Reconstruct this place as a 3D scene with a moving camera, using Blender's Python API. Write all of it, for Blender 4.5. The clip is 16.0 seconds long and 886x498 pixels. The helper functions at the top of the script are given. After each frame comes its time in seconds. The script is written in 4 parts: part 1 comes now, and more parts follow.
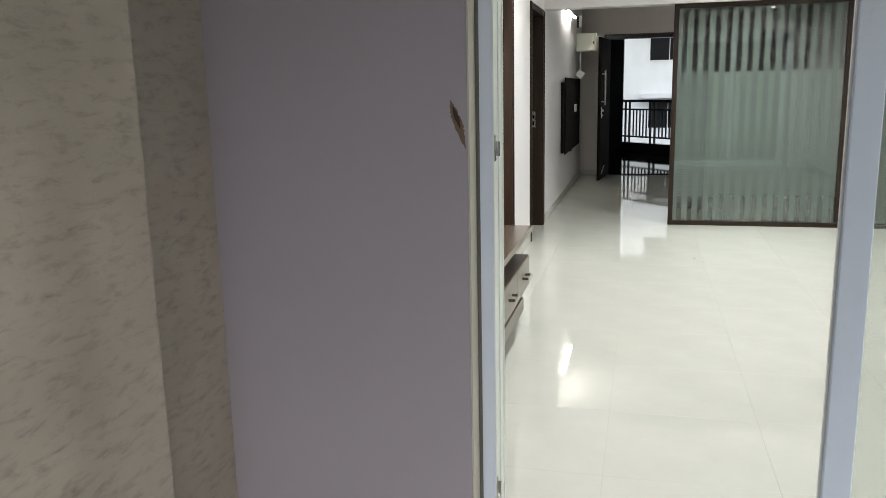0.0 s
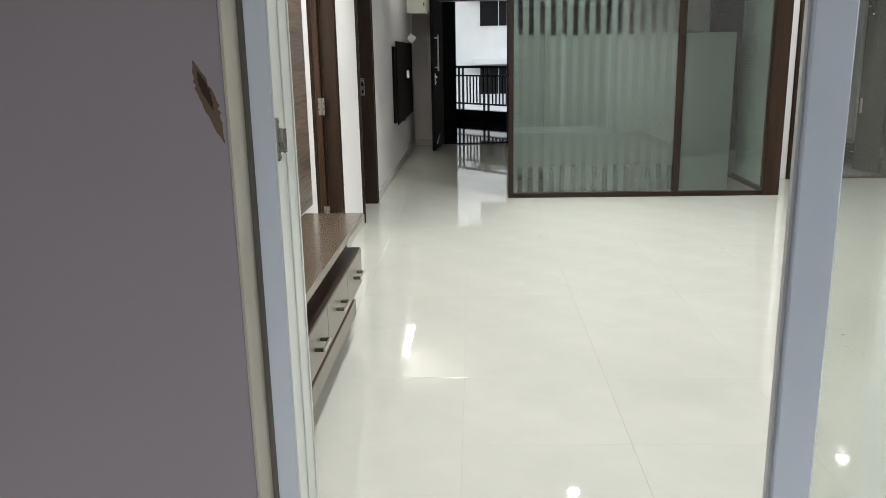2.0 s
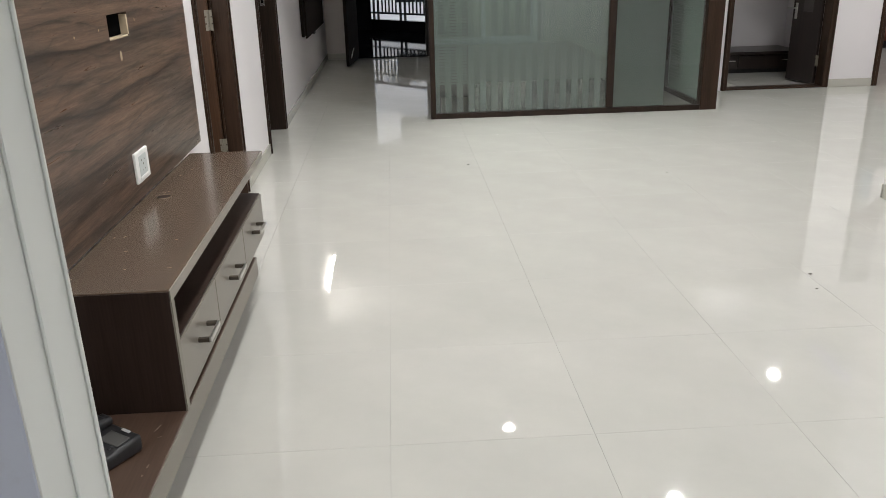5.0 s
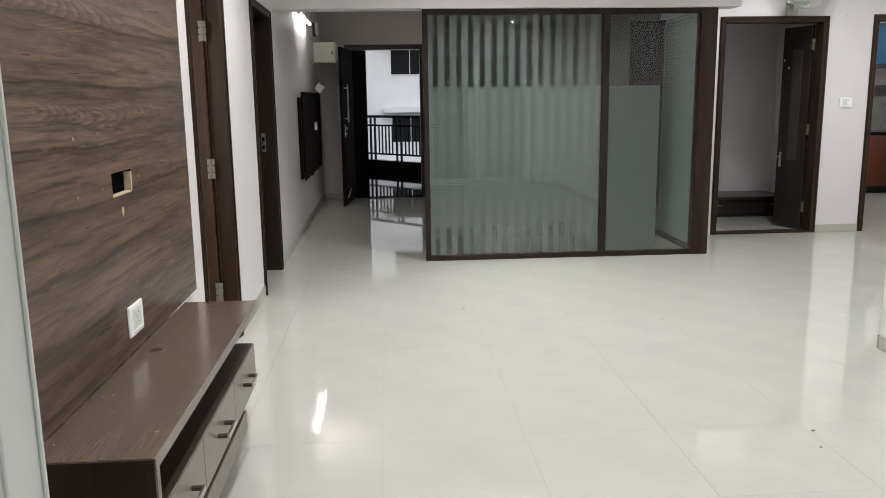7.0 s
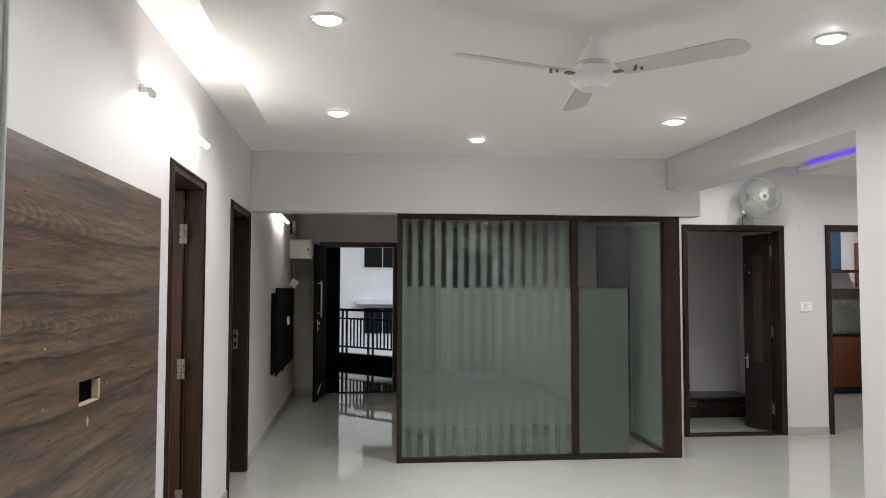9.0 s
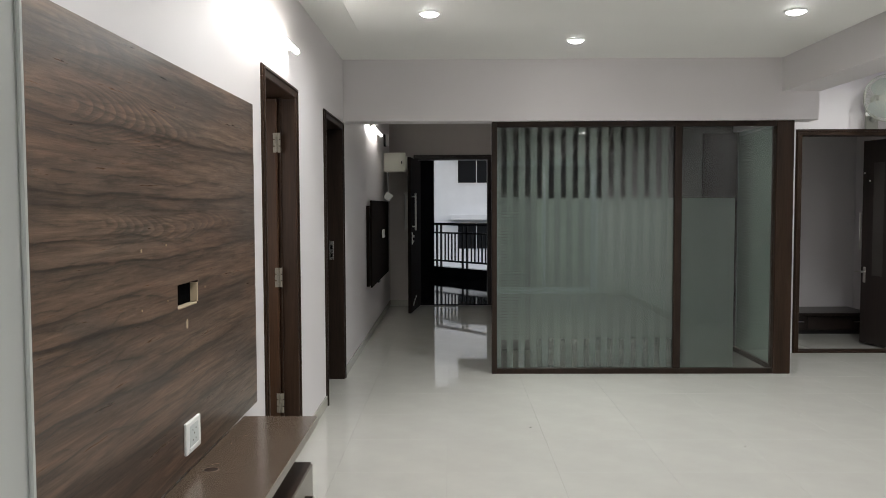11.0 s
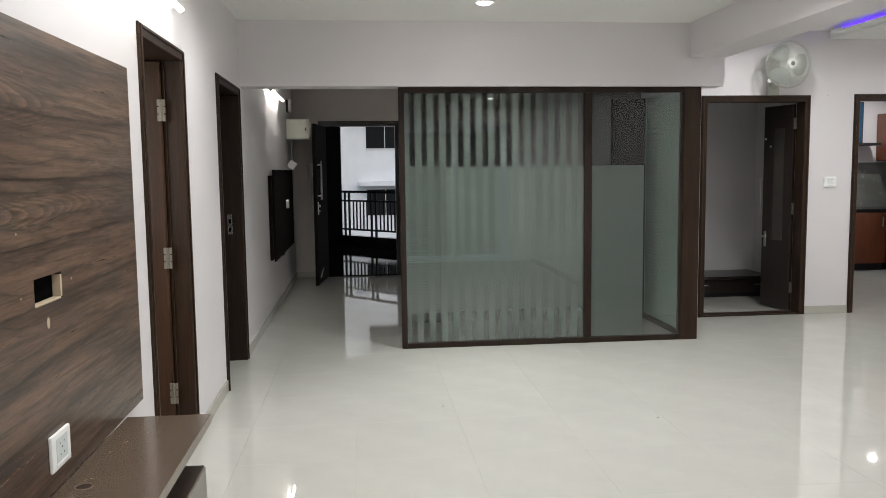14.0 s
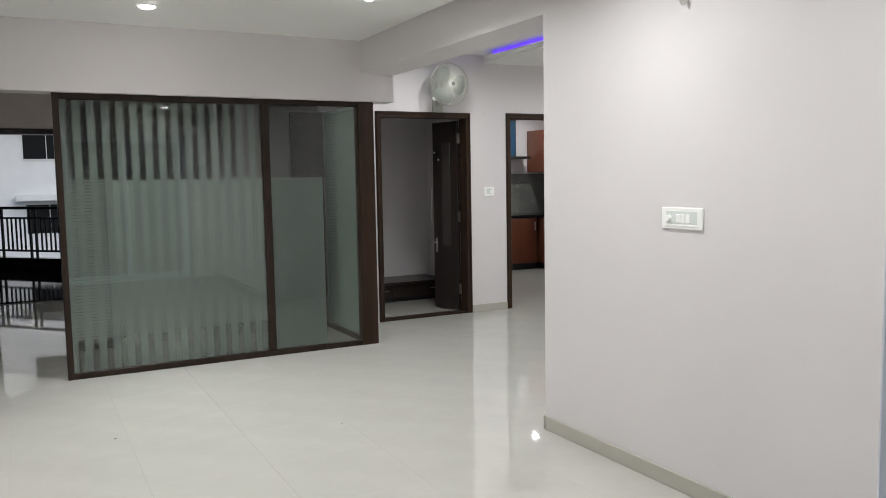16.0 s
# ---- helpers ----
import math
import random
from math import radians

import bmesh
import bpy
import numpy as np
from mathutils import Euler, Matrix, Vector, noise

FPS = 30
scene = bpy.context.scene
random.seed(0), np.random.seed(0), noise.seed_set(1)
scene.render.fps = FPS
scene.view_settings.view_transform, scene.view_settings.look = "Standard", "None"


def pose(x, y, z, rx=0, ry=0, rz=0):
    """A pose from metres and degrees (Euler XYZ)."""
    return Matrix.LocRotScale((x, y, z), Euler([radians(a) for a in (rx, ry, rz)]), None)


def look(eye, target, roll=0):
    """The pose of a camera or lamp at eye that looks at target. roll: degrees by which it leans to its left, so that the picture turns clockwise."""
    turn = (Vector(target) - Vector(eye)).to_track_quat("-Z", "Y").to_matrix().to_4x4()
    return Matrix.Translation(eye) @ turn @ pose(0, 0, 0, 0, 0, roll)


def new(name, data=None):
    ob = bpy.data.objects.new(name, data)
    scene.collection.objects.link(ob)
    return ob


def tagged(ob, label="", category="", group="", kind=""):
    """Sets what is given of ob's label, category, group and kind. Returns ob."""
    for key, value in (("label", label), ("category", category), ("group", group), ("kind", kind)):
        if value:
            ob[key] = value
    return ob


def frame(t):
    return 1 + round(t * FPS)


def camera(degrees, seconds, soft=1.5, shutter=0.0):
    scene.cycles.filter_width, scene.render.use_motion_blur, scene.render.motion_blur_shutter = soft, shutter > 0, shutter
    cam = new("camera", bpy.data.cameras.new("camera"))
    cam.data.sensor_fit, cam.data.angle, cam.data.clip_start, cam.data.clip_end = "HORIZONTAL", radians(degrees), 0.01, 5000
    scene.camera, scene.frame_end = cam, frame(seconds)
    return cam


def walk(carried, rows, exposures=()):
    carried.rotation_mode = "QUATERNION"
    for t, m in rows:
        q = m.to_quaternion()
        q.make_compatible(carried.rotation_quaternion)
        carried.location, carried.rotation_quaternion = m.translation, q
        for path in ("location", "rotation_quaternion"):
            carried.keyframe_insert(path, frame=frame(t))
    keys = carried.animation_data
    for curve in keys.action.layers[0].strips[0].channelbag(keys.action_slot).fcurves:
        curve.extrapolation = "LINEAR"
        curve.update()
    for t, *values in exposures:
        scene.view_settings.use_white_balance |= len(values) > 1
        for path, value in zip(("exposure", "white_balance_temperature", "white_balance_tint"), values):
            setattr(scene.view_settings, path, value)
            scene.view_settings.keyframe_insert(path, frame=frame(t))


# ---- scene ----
# light levels
SKY, DOWN, TUBE = 0.112, 12.8, 48.0
EXPOSURES = [(0.0, 0.64, 6450, 6), (1.0, 0.56, 6450, 6), (2.0, 0.52, 6450, 6), (3.0, 0.46, 6450, 8), (3.7, 0.32, 6500, 11), (5.8, 0.22, 6450, 12), (7.0, 0.25, 6450, 12), (7.6, 0.22, 6450, 12), (8.0, 0.01, 6450, 11), (8.2, -0.02, 6450, 11), (10.3, 0.0, 6450, 11), (11.0, -0.14, 6450, 11), (11.5, 0.02, 6450, 11), (12.0, 0.22, 6450, 11), (12.6, 0.15, 6450, 11), (13.2, 0.10, 6450, 11), (14.2, 0.12, 6450, 11), (16.0, 0.0, 6400, 11)]
cam = camera(58.3, 16.0, 0.9)
PATH = [
    (0, (0.987, -8.298, 1.377), (0.505, -6.396, 0.986), -1.2),
    (0.5, (1.034, -8.186, 1.374), (0.614, -6.277, 0.953), -0.6),
    (1, (1.062, -7.995, 1.37), (0.695, -6.082, 0.915), -0.0),
    (1.5, (0.996, -7.773, 1.355), (0.77, -5.845, 0.873), -0.3),
    (2, (0.933, -7.578, 1.358), (0.849, -5.637, 0.88), -1.1),
    (2.5, (0.955, -7.381, 1.354), (0.923, -5.442, 0.865), -1.6),
    (3, (0.975, -7.212, 1.349), (0.948, -5.284, 0.816), -0.9),
    (3.5, (0.936, -7.047, 1.327), (0.9536, -5.15, 0.697), -1.4),
    (3.7, (0.927, -7.017, 1.327), (0.9667, -5.138, 0.647), -1.5),
    (5.8, (0.937, -6.953, 1.341), (1.069, -5.081, 0.652), -0.9),
    (6, (0.933, -6.947, 1.355), (1.074, -5.054, 0.724), -0.8),
    (6.5, (0.933, -6.94, 1.38), (1.07, -5.011, 0.873), -0.8),
    (7, (0.928, -6.929, 1.408), (1.061, -4.968, 1.037), -0.8),
    (7.5, (0.925, -6.929, 1.44), (1.073, -4.947, 1.219), -0.8),
    (8, (0.923, -6.93, 1.466), (1.096, -4.938, 1.431), -0.7),
    (8.2, (0.918, -6.927, 1.477), (1.103, -4.935, 1.509), -0.5),
    (10.3, (0.901, -6.943, 1.479), (1.121, -4.959, 1.606), 0.3),
    (10.5, (0.895, -6.909, 1.466), (1.082, -4.918, 1.518), 0.0),
    (11, (0.909, -6.799, 1.432), (0.886, -4.802, 1.326), -0.2),
    (11.5, (0.949, -6.69, 1.427), (0.642, -4.721, 1.246), -0.1),
    (12, (0.909, -6.614, 1.433), (0.432, -4.682, 1.234), 0.0),
    (12.5, (0.872, -6.582, 1.45), (0.423, -4.641, 1.265), -0.3),
    (13, (0.888, -6.559, 1.463), (0.636, -4.584, 1.278), -0.4),
    (13.5, (0.909, -6.542, 1.463), (0.886, -4.552, 1.272), -0.6),
    (14, (0.934, -6.55, 1.469), (1.135, -4.57, 1.274), -0.7),
    (14.5, (0.946, -6.547, 1.467), (1.346, -4.597, 1.279), -0.8),
    (15, (0.97, -6.55, 1.475), (1.585, -4.656, 1.293), -1.1),
    (15.5, (0.986, -6.561, 1.472), (1.784, -4.736, 1.295), -1.1),
    (16, (1.009, -6.575, 1.474), (1.94, -4.814, 1.296), -1.0),
]
walk(cam, [(t, look(eye, target, roll)) for t, eye, target, roll in PATH], EXPOSURES)


# ---- world, sun, lights ----
world = bpy.data.worlds.new("sky")
scene.world = world
world.use_nodes = True
_n = world.node_tree.nodes
_sky = _n.new("ShaderNodeTexSky")
_sky.sky_type = "NISHITA"
_sky.sun_disc = False
_sky.sun_elevation = radians(38)
_sky.sun_rotation = radians(160)
_sky.air_density = 1.3
_sky.dust_density = 2.0
world.node_tree.links.new(_sky.outputs[0], _n["Background"].inputs[0])
_n["Background"].inputs[1].default_value = SKY
sun = new("sun", bpy.data.lights.new("sun", "SUN"))
sun.data.energy, sun.data.angle, sun.data.color = 0.55, radians(40), (0.78, 0.88, 1.0)
sun.matrix_world = look((6.8, -18.5, 15.4), (0, 0, 0))

# ---- node helpers ----


def mat_base(name, rough=0.5, metal=0.0):
    m = bpy.data.materials.new(name)
    m.use_nodes = True
    b = m.node_tree.nodes["Principled BSDF"]
    b.inputs["Roughness"].default_value = rough
    b.inputs["Metallic"].default_value = metal
    return m, m.node_tree.nodes, m.node_tree.links, b


def coords(n, l, scale=(1, 1, 1), kind="Object"):
    tc, mp = n.new("ShaderNodeTexCoord"), n.new("ShaderNodeMapping")
    mp.inputs["Scale"].default_value = scale
    l.new(tc.outputs[kind], mp.inputs["Vector"])
    return mp.outputs["Vector"]


def noise_tex(n, l, vec, scale, detail=4.0, rough=0.55, dist=0.0):
    t = n.new("ShaderNodeTexNoise")
    t.inputs["Scale"].default_value, t.inputs["Detail"].default_value = scale, detail
    t.inputs["Roughness"].default_value, t.inputs["Distortion"].default_value = rough, dist
    l.new(vec, t.inputs["Vector"])
    return t.outputs["Fac"]


def ramp(n, l, fac, stops):
    r = n.new("ShaderNodeValToRGB")
    e = r.color_ramp.elements
    while len(e) < len(stops):
        e.new(0.5)
    for k, (p, c) in enumerate(stops):
        e[k].position, e[k].color = p, (*c, 1)
    l.new(fac, r.inputs["Fac"])
    return r.outputs["Color"]


def mixc(n, l, fac, a, b, mode="MIX"):
    x = n.new("ShaderNodeMix")
    x.data_type, x.blend_type = "RGBA", mode
    for sock, v in ((x.inputs[0], fac), (x.inputs[6], a), (x.inputs[7], b)):
        if hasattr(v, "is_linked"):
            l.new(v, sock)
        else:
            sock.default_value = v if isinstance(v, float) else (*v, 1)
    return x.outputs[2]


def bump(n, l, b, height, strength=0.2, dist=0.002):
    k = n.new("ShaderNodeBump")
    k.inputs["Strength"].default_value, k.inputs["Distance"].default_value = strength, dist
    l.new(height, k.inputs["Height"])
    l.new(k.outputs["Normal"], b.inputs["Normal"])


def paint(name, col, rough=0.5, mottle=0.06, relief=0.12, metal=0.0, spots=0.0, dark=None):
    """Painted or plastic surface: broad mottling, fine roller grain, optional stains."""
    m, n, l, b = mat_base(name, rough, metal)
    v = coords(n, l)
    broad, fine = noise_tex(n, l, v, 1.3, 5), noise_tex(n, l, v, 160, 3)
    lo, hi = tuple(c * (1 - mottle) for c in col), tuple(min(1, c * (1 + mottle)) for c in col)
    c = ramp(n, l, broad, [(0.3, lo), (0.7, hi)])
    if spots:
        s = ramp(n, l, noise_tex(n, l, v, 9, 6, 0.7), [(0.62, (0, 0, 0)), (0.74, (spots,) * 3)])
        c = mixc(n, l, s, c, dark or tuple(q * 0.6 for q in col))
    l.new(c, b.inputs["Base Color"])
    r = n.new("ShaderNodeMapRange")
    r.inputs[3].default_value, r.inputs[4].default_value = rough * 0.85, min(1, rough * 1.15)
    l.new(broad, r.inputs[0])
    l.new(r.outputs[0], b.inputs["Roughness"])
    if relief:
        bump(n, l, b, fine, relief, 0.001)
    return m


def wood(name, dark, light, rough=0.35, along="Z", scale=1.0, coat=0.0):
    """Plain-sawn veneer with fine grain along one axis."""
    m, n, l, b = mat_base(name, rough)
    s = {"X": (1.2, 14, 14), "Y": (14, 1.2, 14), "Z": (14, 14, 1.2)}[along]
    f = {"X": (6, 160, 160), "Y": (160, 6, 160), "Z": (160, 160, 6)}[along]
    g = noise_tex(n, l, coords(n, l, tuple(q * scale for q in s)), 1.0, 6, 0.6, 0.6)
    h = noise_tex(n, l, coords(n, l, f), 1.0, 3)
    c = ramp(n, l, g, [(0.28, dark), (0.72, light)])
    c = mixc(n, l, 0.35, c, ramp(n, l, h, [(0.35, dark), (0.65, light)]))
    l.new(c, b.inputs["Base Color"])
    b.inputs["Coat Weight"].default_value = coat
    b.inputs["Specular IOR Level"].default_value = 0.5 if coat > 0.08 else 0.16
    b.inputs["Coat Roughness"].default_value = 0.12
    bump(n, l, b, h, 0.03 if coat > 0.2 else 0.10, 0.0008)
    return m


def figured_wood(name):
    """Printed laminate: contour-like figure running along y, dark veins, pale grain and smoky zones."""
    m, n, l, b = mat_base(name, 0.36)

    def bands(vec, scale, tilt, count, detail, dist):
        nz = noise_tex(n, l, coords(n, l, vec), scale, detail, 0.5, dist)
        sep = n.new("ShaderNodeSeparateXYZ")
        tc = n.new("ShaderNodeTexCoord")
        l.new(tc.outputs["Object"], sep.inputs[0])
        a, k, f = (n.new("ShaderNodeMath") for _ in range(3))
        a.operation, k.operation, f.operation = "MULTIPLY_ADD", "MULTIPLY", "FRACT"
        l.new(sep.outputs["Z"], a.inputs[0])
        a.inputs[1].default_value = tilt
        l.new(nz, a.inputs[2])
        l.new(a.outputs[0], k.inputs[0])
        k.inputs[1].default_value = count
        l.new(k.outputs[0], f.inputs[0])
        return f.outputs[0]

    grey = lambda q: (q, q, q)
    cloud = noise_tex(n, l, coords(n, l, (1, 0.6, 7.5)), 1.0, 9, 0.62, 0.7)
    c = ramp(n, l, cloud, [(0.33, (0.050, 0.032, 0.023)), (0.45, (0.106, 0.068, 0.048)), (0.56, (0.143, 0.094, 0.066)), (0.70, (0.184, 0.125, 0.090))])
    warm = noise_tex(n, l, coords(n, l, (1, 0.6, 2.6)), 1.3, 4, 0.5, 0.4)
    c = mixc(n, l, ramp(n, l, warm, [(0.42, grey(0.0)), (0.64, grey(0.75))]), c, mixc(n, l, 1.0, c, (1.10, 0.96, 0.87), "MULTIPLY"))
    smoke = noise_tex(n, l, coords(n, l, (1, 0.75, 4.2)), 1.5, 6, 0.6, 0.5)
    c = mixc(n, l, ramp(n, l, smoke, [(0.50, grey(0.0)), (0.64, grey(0.65))]), c, (0.062, 0.049, 0.041))
    streak = noise_tex(n, l, coords(n, l, (1, 2.6, 60)), 1.0, 8, 0.75, 0.5)
    c = mixc(n, l, 0.95, c, ramp(n, l, streak, [(0.34, (0.40, 0.385, 0.37)), (0.50, (0.97, 0.96, 0.95)), (0.66, (1.55, 1.52, 1.47))]), "MULTIPLY")
    fibre = noise_tex(n, l, coords(n, l, (1, 12, 240)), 1.0, 5, 0.7, 0.4)
    c = mixc(n, l, 0.45, c, ramp(n, l, fibre, [(0.32, (0.6, 0.58, 0.56)), (0.68, (1.3, 1.28, 1.26))]), "MULTIPLY")
    # nested cathedral arches: parabolas about a few heights, fading out above and below
    tc, sep = n.new("ShaderNodeTexCoord"), n.new("ShaderNodeSeparateXYZ")
    l.new(tc.outputs["Object"], sep.inputs[0])

    def calc(op, a, k, add=None):
        q = n.new("ShaderNodeMath")
        q.operation = op
        for sock, val in zip(q.inputs, (a, k) if add is None else (a, k, add)):
            if hasattr(val, "is_linked"):
                l.new(val, sock)
            else:
                sock.default_value = val
        return q.outputs[0]

    wob = noise_tex(n, l, coords(n, l, (1, 1.5, 3.2)), 1.0, 2, 0.5)
    wide = noise_tex(n, l, coords(n, l, (1, 1.1, 0.8)), 1.0, 2, 0.5)
    for zc, bend, reach, y_mid, y_half, depth in ((1.665, 70.0, 0.095, -4.50, 0.52, 1.0), (1.375, 130.0, 0.05, -4.20, 0.75, 0.7), (1.80, 22.0, 0.07, -4.75, 0.5, 0.45)):
        dz = calc("SUBTRACT", calc("MULTIPLY_ADD", wide, 0.08, sep.outputs["Z"]), zc + 0.04)
        para = calc("MULTIPLY_ADD", calc("MULTIPLY", dz, dz), bend, sep.outputs["Y"])
        lines = calc("FRACT", calc("MULTIPLY", calc("MULTIPLY_ADD", wob, 0.30, para), 12.5), 0.0)
        near = calc("SUBTRACT", 1.0, calc("DIVIDE", calc("ABSOLUTE", dz, 0.0), reach))
        along = calc("SUBTRACT", 1.0, calc("DIVIDE", calc("ABSOLUTE", calc("SUBTRACT", sep.outputs["Y"], y_mid), 0.0), y_half))
        mask = ramp(n, l, calc("MULTIPLY", calc("MAXIMUM", near, 0.0), calc("MAXIMUM", along, 0.0)), [(0.0, grey(0.0)), (0.30, grey(depth))])
        figure = mixc(n, l, 1.0, c, ramp(n, l, lines, [(0.0, grey(0.62)), (0.35, grey(0.9)), (0.75, (1.50, 1.46, 1.40)), (0.92, (1.62, 1.58, 1.50)), (1.0, grey(0.62))]), "MULTIPLY")
        c = mixc(n, l, mask, c, figure)
    # broken dark veins of uneven width
    for vec, sc, tilt, count, lo, hi, depth in (((1, 0.55, 0.45), 1.4, 6.0, 0.96, 0.29, 0.41, 1.0), ((1, 0.65, 0.6), 1.7, 6.0, 2.0, 0.39, 0.51, 0.95), ((1, 0.9, 0.7), 2.1, 6.5, 3.2, 0.43, 0.55, 0.8)):
        v = bands(vec, sc, tilt, count, 7.0, 0.2)
        brk = noise_tex(n, l, coords(n, l, (1, 2.2, 5.0)), 1.4 * sc, 6, 0.65)
        line = ramp(n, l, v, [(0.0, grey(0.9)), (0.024, grey(0.95)), (0.042, grey(0.28)), (0.18, grey(0.0)), (0.66, grey(0.0)), (0.94, grey(0.34)), (1.0, grey(0.70))])
        keep = ramp(n, l, brk, [(lo, grey(0.0)), (hi, grey(depth))])
        c = mixc(n, l, mixc(n, l, 1.0, line, keep, "MULTIPLY"), c, (0.026, 0.017, 0.012))
    rr = n.new("ShaderNodeMapRange")
    rr.inputs[1].default_value, rr.inputs[2].default_value, rr.inputs[3].default_value, rr.inputs[4].default_value = 0.35, 0.65, 0.40, 0.27
    l.new(streak, rr.inputs[0])
    l.new(rr.outputs[0], b.inputs["Roughness"])
    b.inputs["Specular IOR Level"].default_value = 0.7
    l.new(c, b.inputs["Base Color"])
    bump(n, l, b, fibre, 0.4, 0.001)
    return m


def tile_mat(name, col, rough=0.06):
    """Polished vitrified tile: each piece a little different, faint clouds and dust in the gloss."""
    m, n, l, b = mat_base(name, rough)
    info = n.new("ShaderNodeObjectInfo")
    v = coords(n, l)
    cl = noise_tex(n, l, v, 3.5, 6, 0.6)
    c = ramp(n, l, cl, [(0.3, tuple(q * 0.95 for q in col)), (0.7, tuple(q * 1.04 for q in col))])
    c = mixc(n, l, ramp(n, l, info.outputs["Random"], [(0, (0, 0, 0)), (1, (0.22, 0.22, 0.22))]), c, tuple(q * 0.9 for q in col))
    l.new(c, b.inputs["Base Color"])
    r = n.new("ShaderNodeMapRange")
    r.inputs[1].default_value, r.inputs[2].default_value = 0.3, 0.75
    r.inputs[3].default_value, r.inputs[4].default_value = rough * 0.85, rough * 1.7
    l.new(noise_tex(n, l, v, 1.1, 7, 0.65), r.inputs[0])
    l.new(r.outputs[0], b.inputs["Roughness"])
    b.inputs["IOR"].default_value = 1.62
    return m


def emit(name, col, strength):
    m, n, l, b = mat_base(name, 0.4)
    b.inputs["Base Color"].default_value = (*col, 1)
    b.inputs["Emission Color"].default_value = (*col, 1)
    b.inputs["Emission Strength"].default_value = strength
    return m


def glass(name, col=(0.93, 0.97, 0.95)):
    m, n, l, b = mat_base(name, 0.0)
    b.inputs["Base Color"].default_value = (*col, 1)
    b.inputs["Transmission Weight"].default_value = 1.0
    b.inputs["IOR"].default_value = 1.45
    return m


def film(name, col, cover, low=None, blur=0.0):
    """Frosted self-adhesive film: part clear, part milky; low: its cover at the foot."""
    m, n, l, b = mat_base(name)
    out = n["Material Output"]
    d, t, c, a, mix = (n.new("ShaderNode" + k) for k in ("BsdfDiffuse", "BsdfTranslucent", "BsdfTransparent", "AddShader", "MixShader"))
    if blur:
        c = n.new("ShaderNodeBsdfRefraction")
        c.inputs["Roughness"].default_value, c.inputs["IOR"].default_value = blur, 1.25
        c.inputs["Color"].default_value = (0.86, 0.92, 0.89, 1)
    half = tuple(q * 0.62 for q in col)
    cl = ramp(n, l, noise_tex(n, l, coords(n, l), 2.2, 4), [(0.3, tuple(q * 0.92 for q in half)), (0.7, half)])
    l.new(cl, d.inputs[0])
    l.new(cl, t.inputs[0])
    l.new(d.outputs[0], a.inputs[0])
    l.new(t.outputs[0], a.inputs[1])
    mix.inputs[0].default_value = cover
    if low is not None:
        tc, sep, mr = n.new("ShaderNodeTexCoord"), n.new("ShaderNodeSeparateXYZ"), n.new("ShaderNodeMapRange")
        l.new(tc.outputs["Object"], sep.inputs[0])
        l.new(sep.outputs["Z"], mr.inputs[0])
        mr.inputs[1].default_value, mr.inputs[2].default_value, mr.inputs[3].default_value, mr.inputs[4].default_value = 0.10, 1.0, low, cover
        l.new(mr.outputs[0], mix.inputs[0])
    l.new(c.outputs[0], mix.inputs[1])
    l.new(a.outputs[0], mix.inputs[2])
    l.new(mix.outputs[0], out.inputs["Surface"])
    return m


WALL = paint("lilac_wall_paint", (0.675, 0.648, 0.656), 0.5, 0.02, 0.06)
WALL_END = paint("taupe_wall_paint", (0.56, 0.51, 0.48), 0.55, 0.03, 0.06)
WALL_OUT = paint("grey_lilac_balcony_paint", (0.315, 0.285, 0.325), 0.6, 0.04, 0.1)
CEIL = paint("white_ceiling_paint", (0.80, 0.80, 0.775), 0.6, 0.015, 0.04)
SKIRT = paint("cream_skirting_tile", (0.44, 0.425, 0.375), 0.2, 0.03, 0.02)
TILE = tile_mat("cream_vitrified_tile", (0.505, 0.497, 0.46), 0.026)
GROUT = paint("grey_grout", (0.34, 0.33, 0.30), 0.8)
FIG = figured_wood("walnut_laminate")
FRAME_W = wood("dark_wood_frame", (0.016, 0.0092, 0.006), (0.046, 0.025, 0.015), 0.42, "Z", 1.0, 0.05)
FRAME_D = wood("black_brown_frame", (0.011, 0.0072, 0.0052), (0.030, 0.018, 0.0125), 0.45, "Z", 1.0, 0.05)
DOOR_R = wood("reddish_brown_door", (0.030, 0.0155, 0.009), (0.070, 0.034, 0.017), 0.45, "Z", 0.7, 0.05)
WENGE = wood("wenge_laminate", (0.012, 0.008, 0.007), (0.028, 0.018, 0.015), 0.32, "Z", 1.0, 0.1)
WENGE_M = wood("matt_black_brown_door", (0.010, 0.007, 0.006), (0.018, 0.012, 0.010), 0.85, "Z", 1.0, 0.0)
WENGE_M.node_tree.nodes["Principled BSDF"].inputs["Specular IOR Level"].default_value = 0.06
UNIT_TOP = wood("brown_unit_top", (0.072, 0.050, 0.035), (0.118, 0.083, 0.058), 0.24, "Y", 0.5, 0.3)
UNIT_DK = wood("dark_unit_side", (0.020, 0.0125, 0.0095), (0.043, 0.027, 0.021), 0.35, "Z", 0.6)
EDGE = paint("grey_beige_edging", (0.20, 0.18, 0.15), 0.4, 0.03, 0.03)
INSET = paint("grey_brown_inset", (0.050, 0.044, 0.040), 0.4, 0.05, 0.0)
SHELF = wood("worn_red_brown_shelf", (0.058, 0.034, 0.024), (0.108, 0.066, 0.046), 0.38, "Y", 0.6, 0.12)
EDGE_B = wood("brown_edge_veneer", (0.036, 0.022, 0.016), (0.080, 0.052, 0.038), 0.4, "Y", 1.6)
SCUFF = paint("pale_scuff", (0.23, 0.185, 0.145), 0.8)
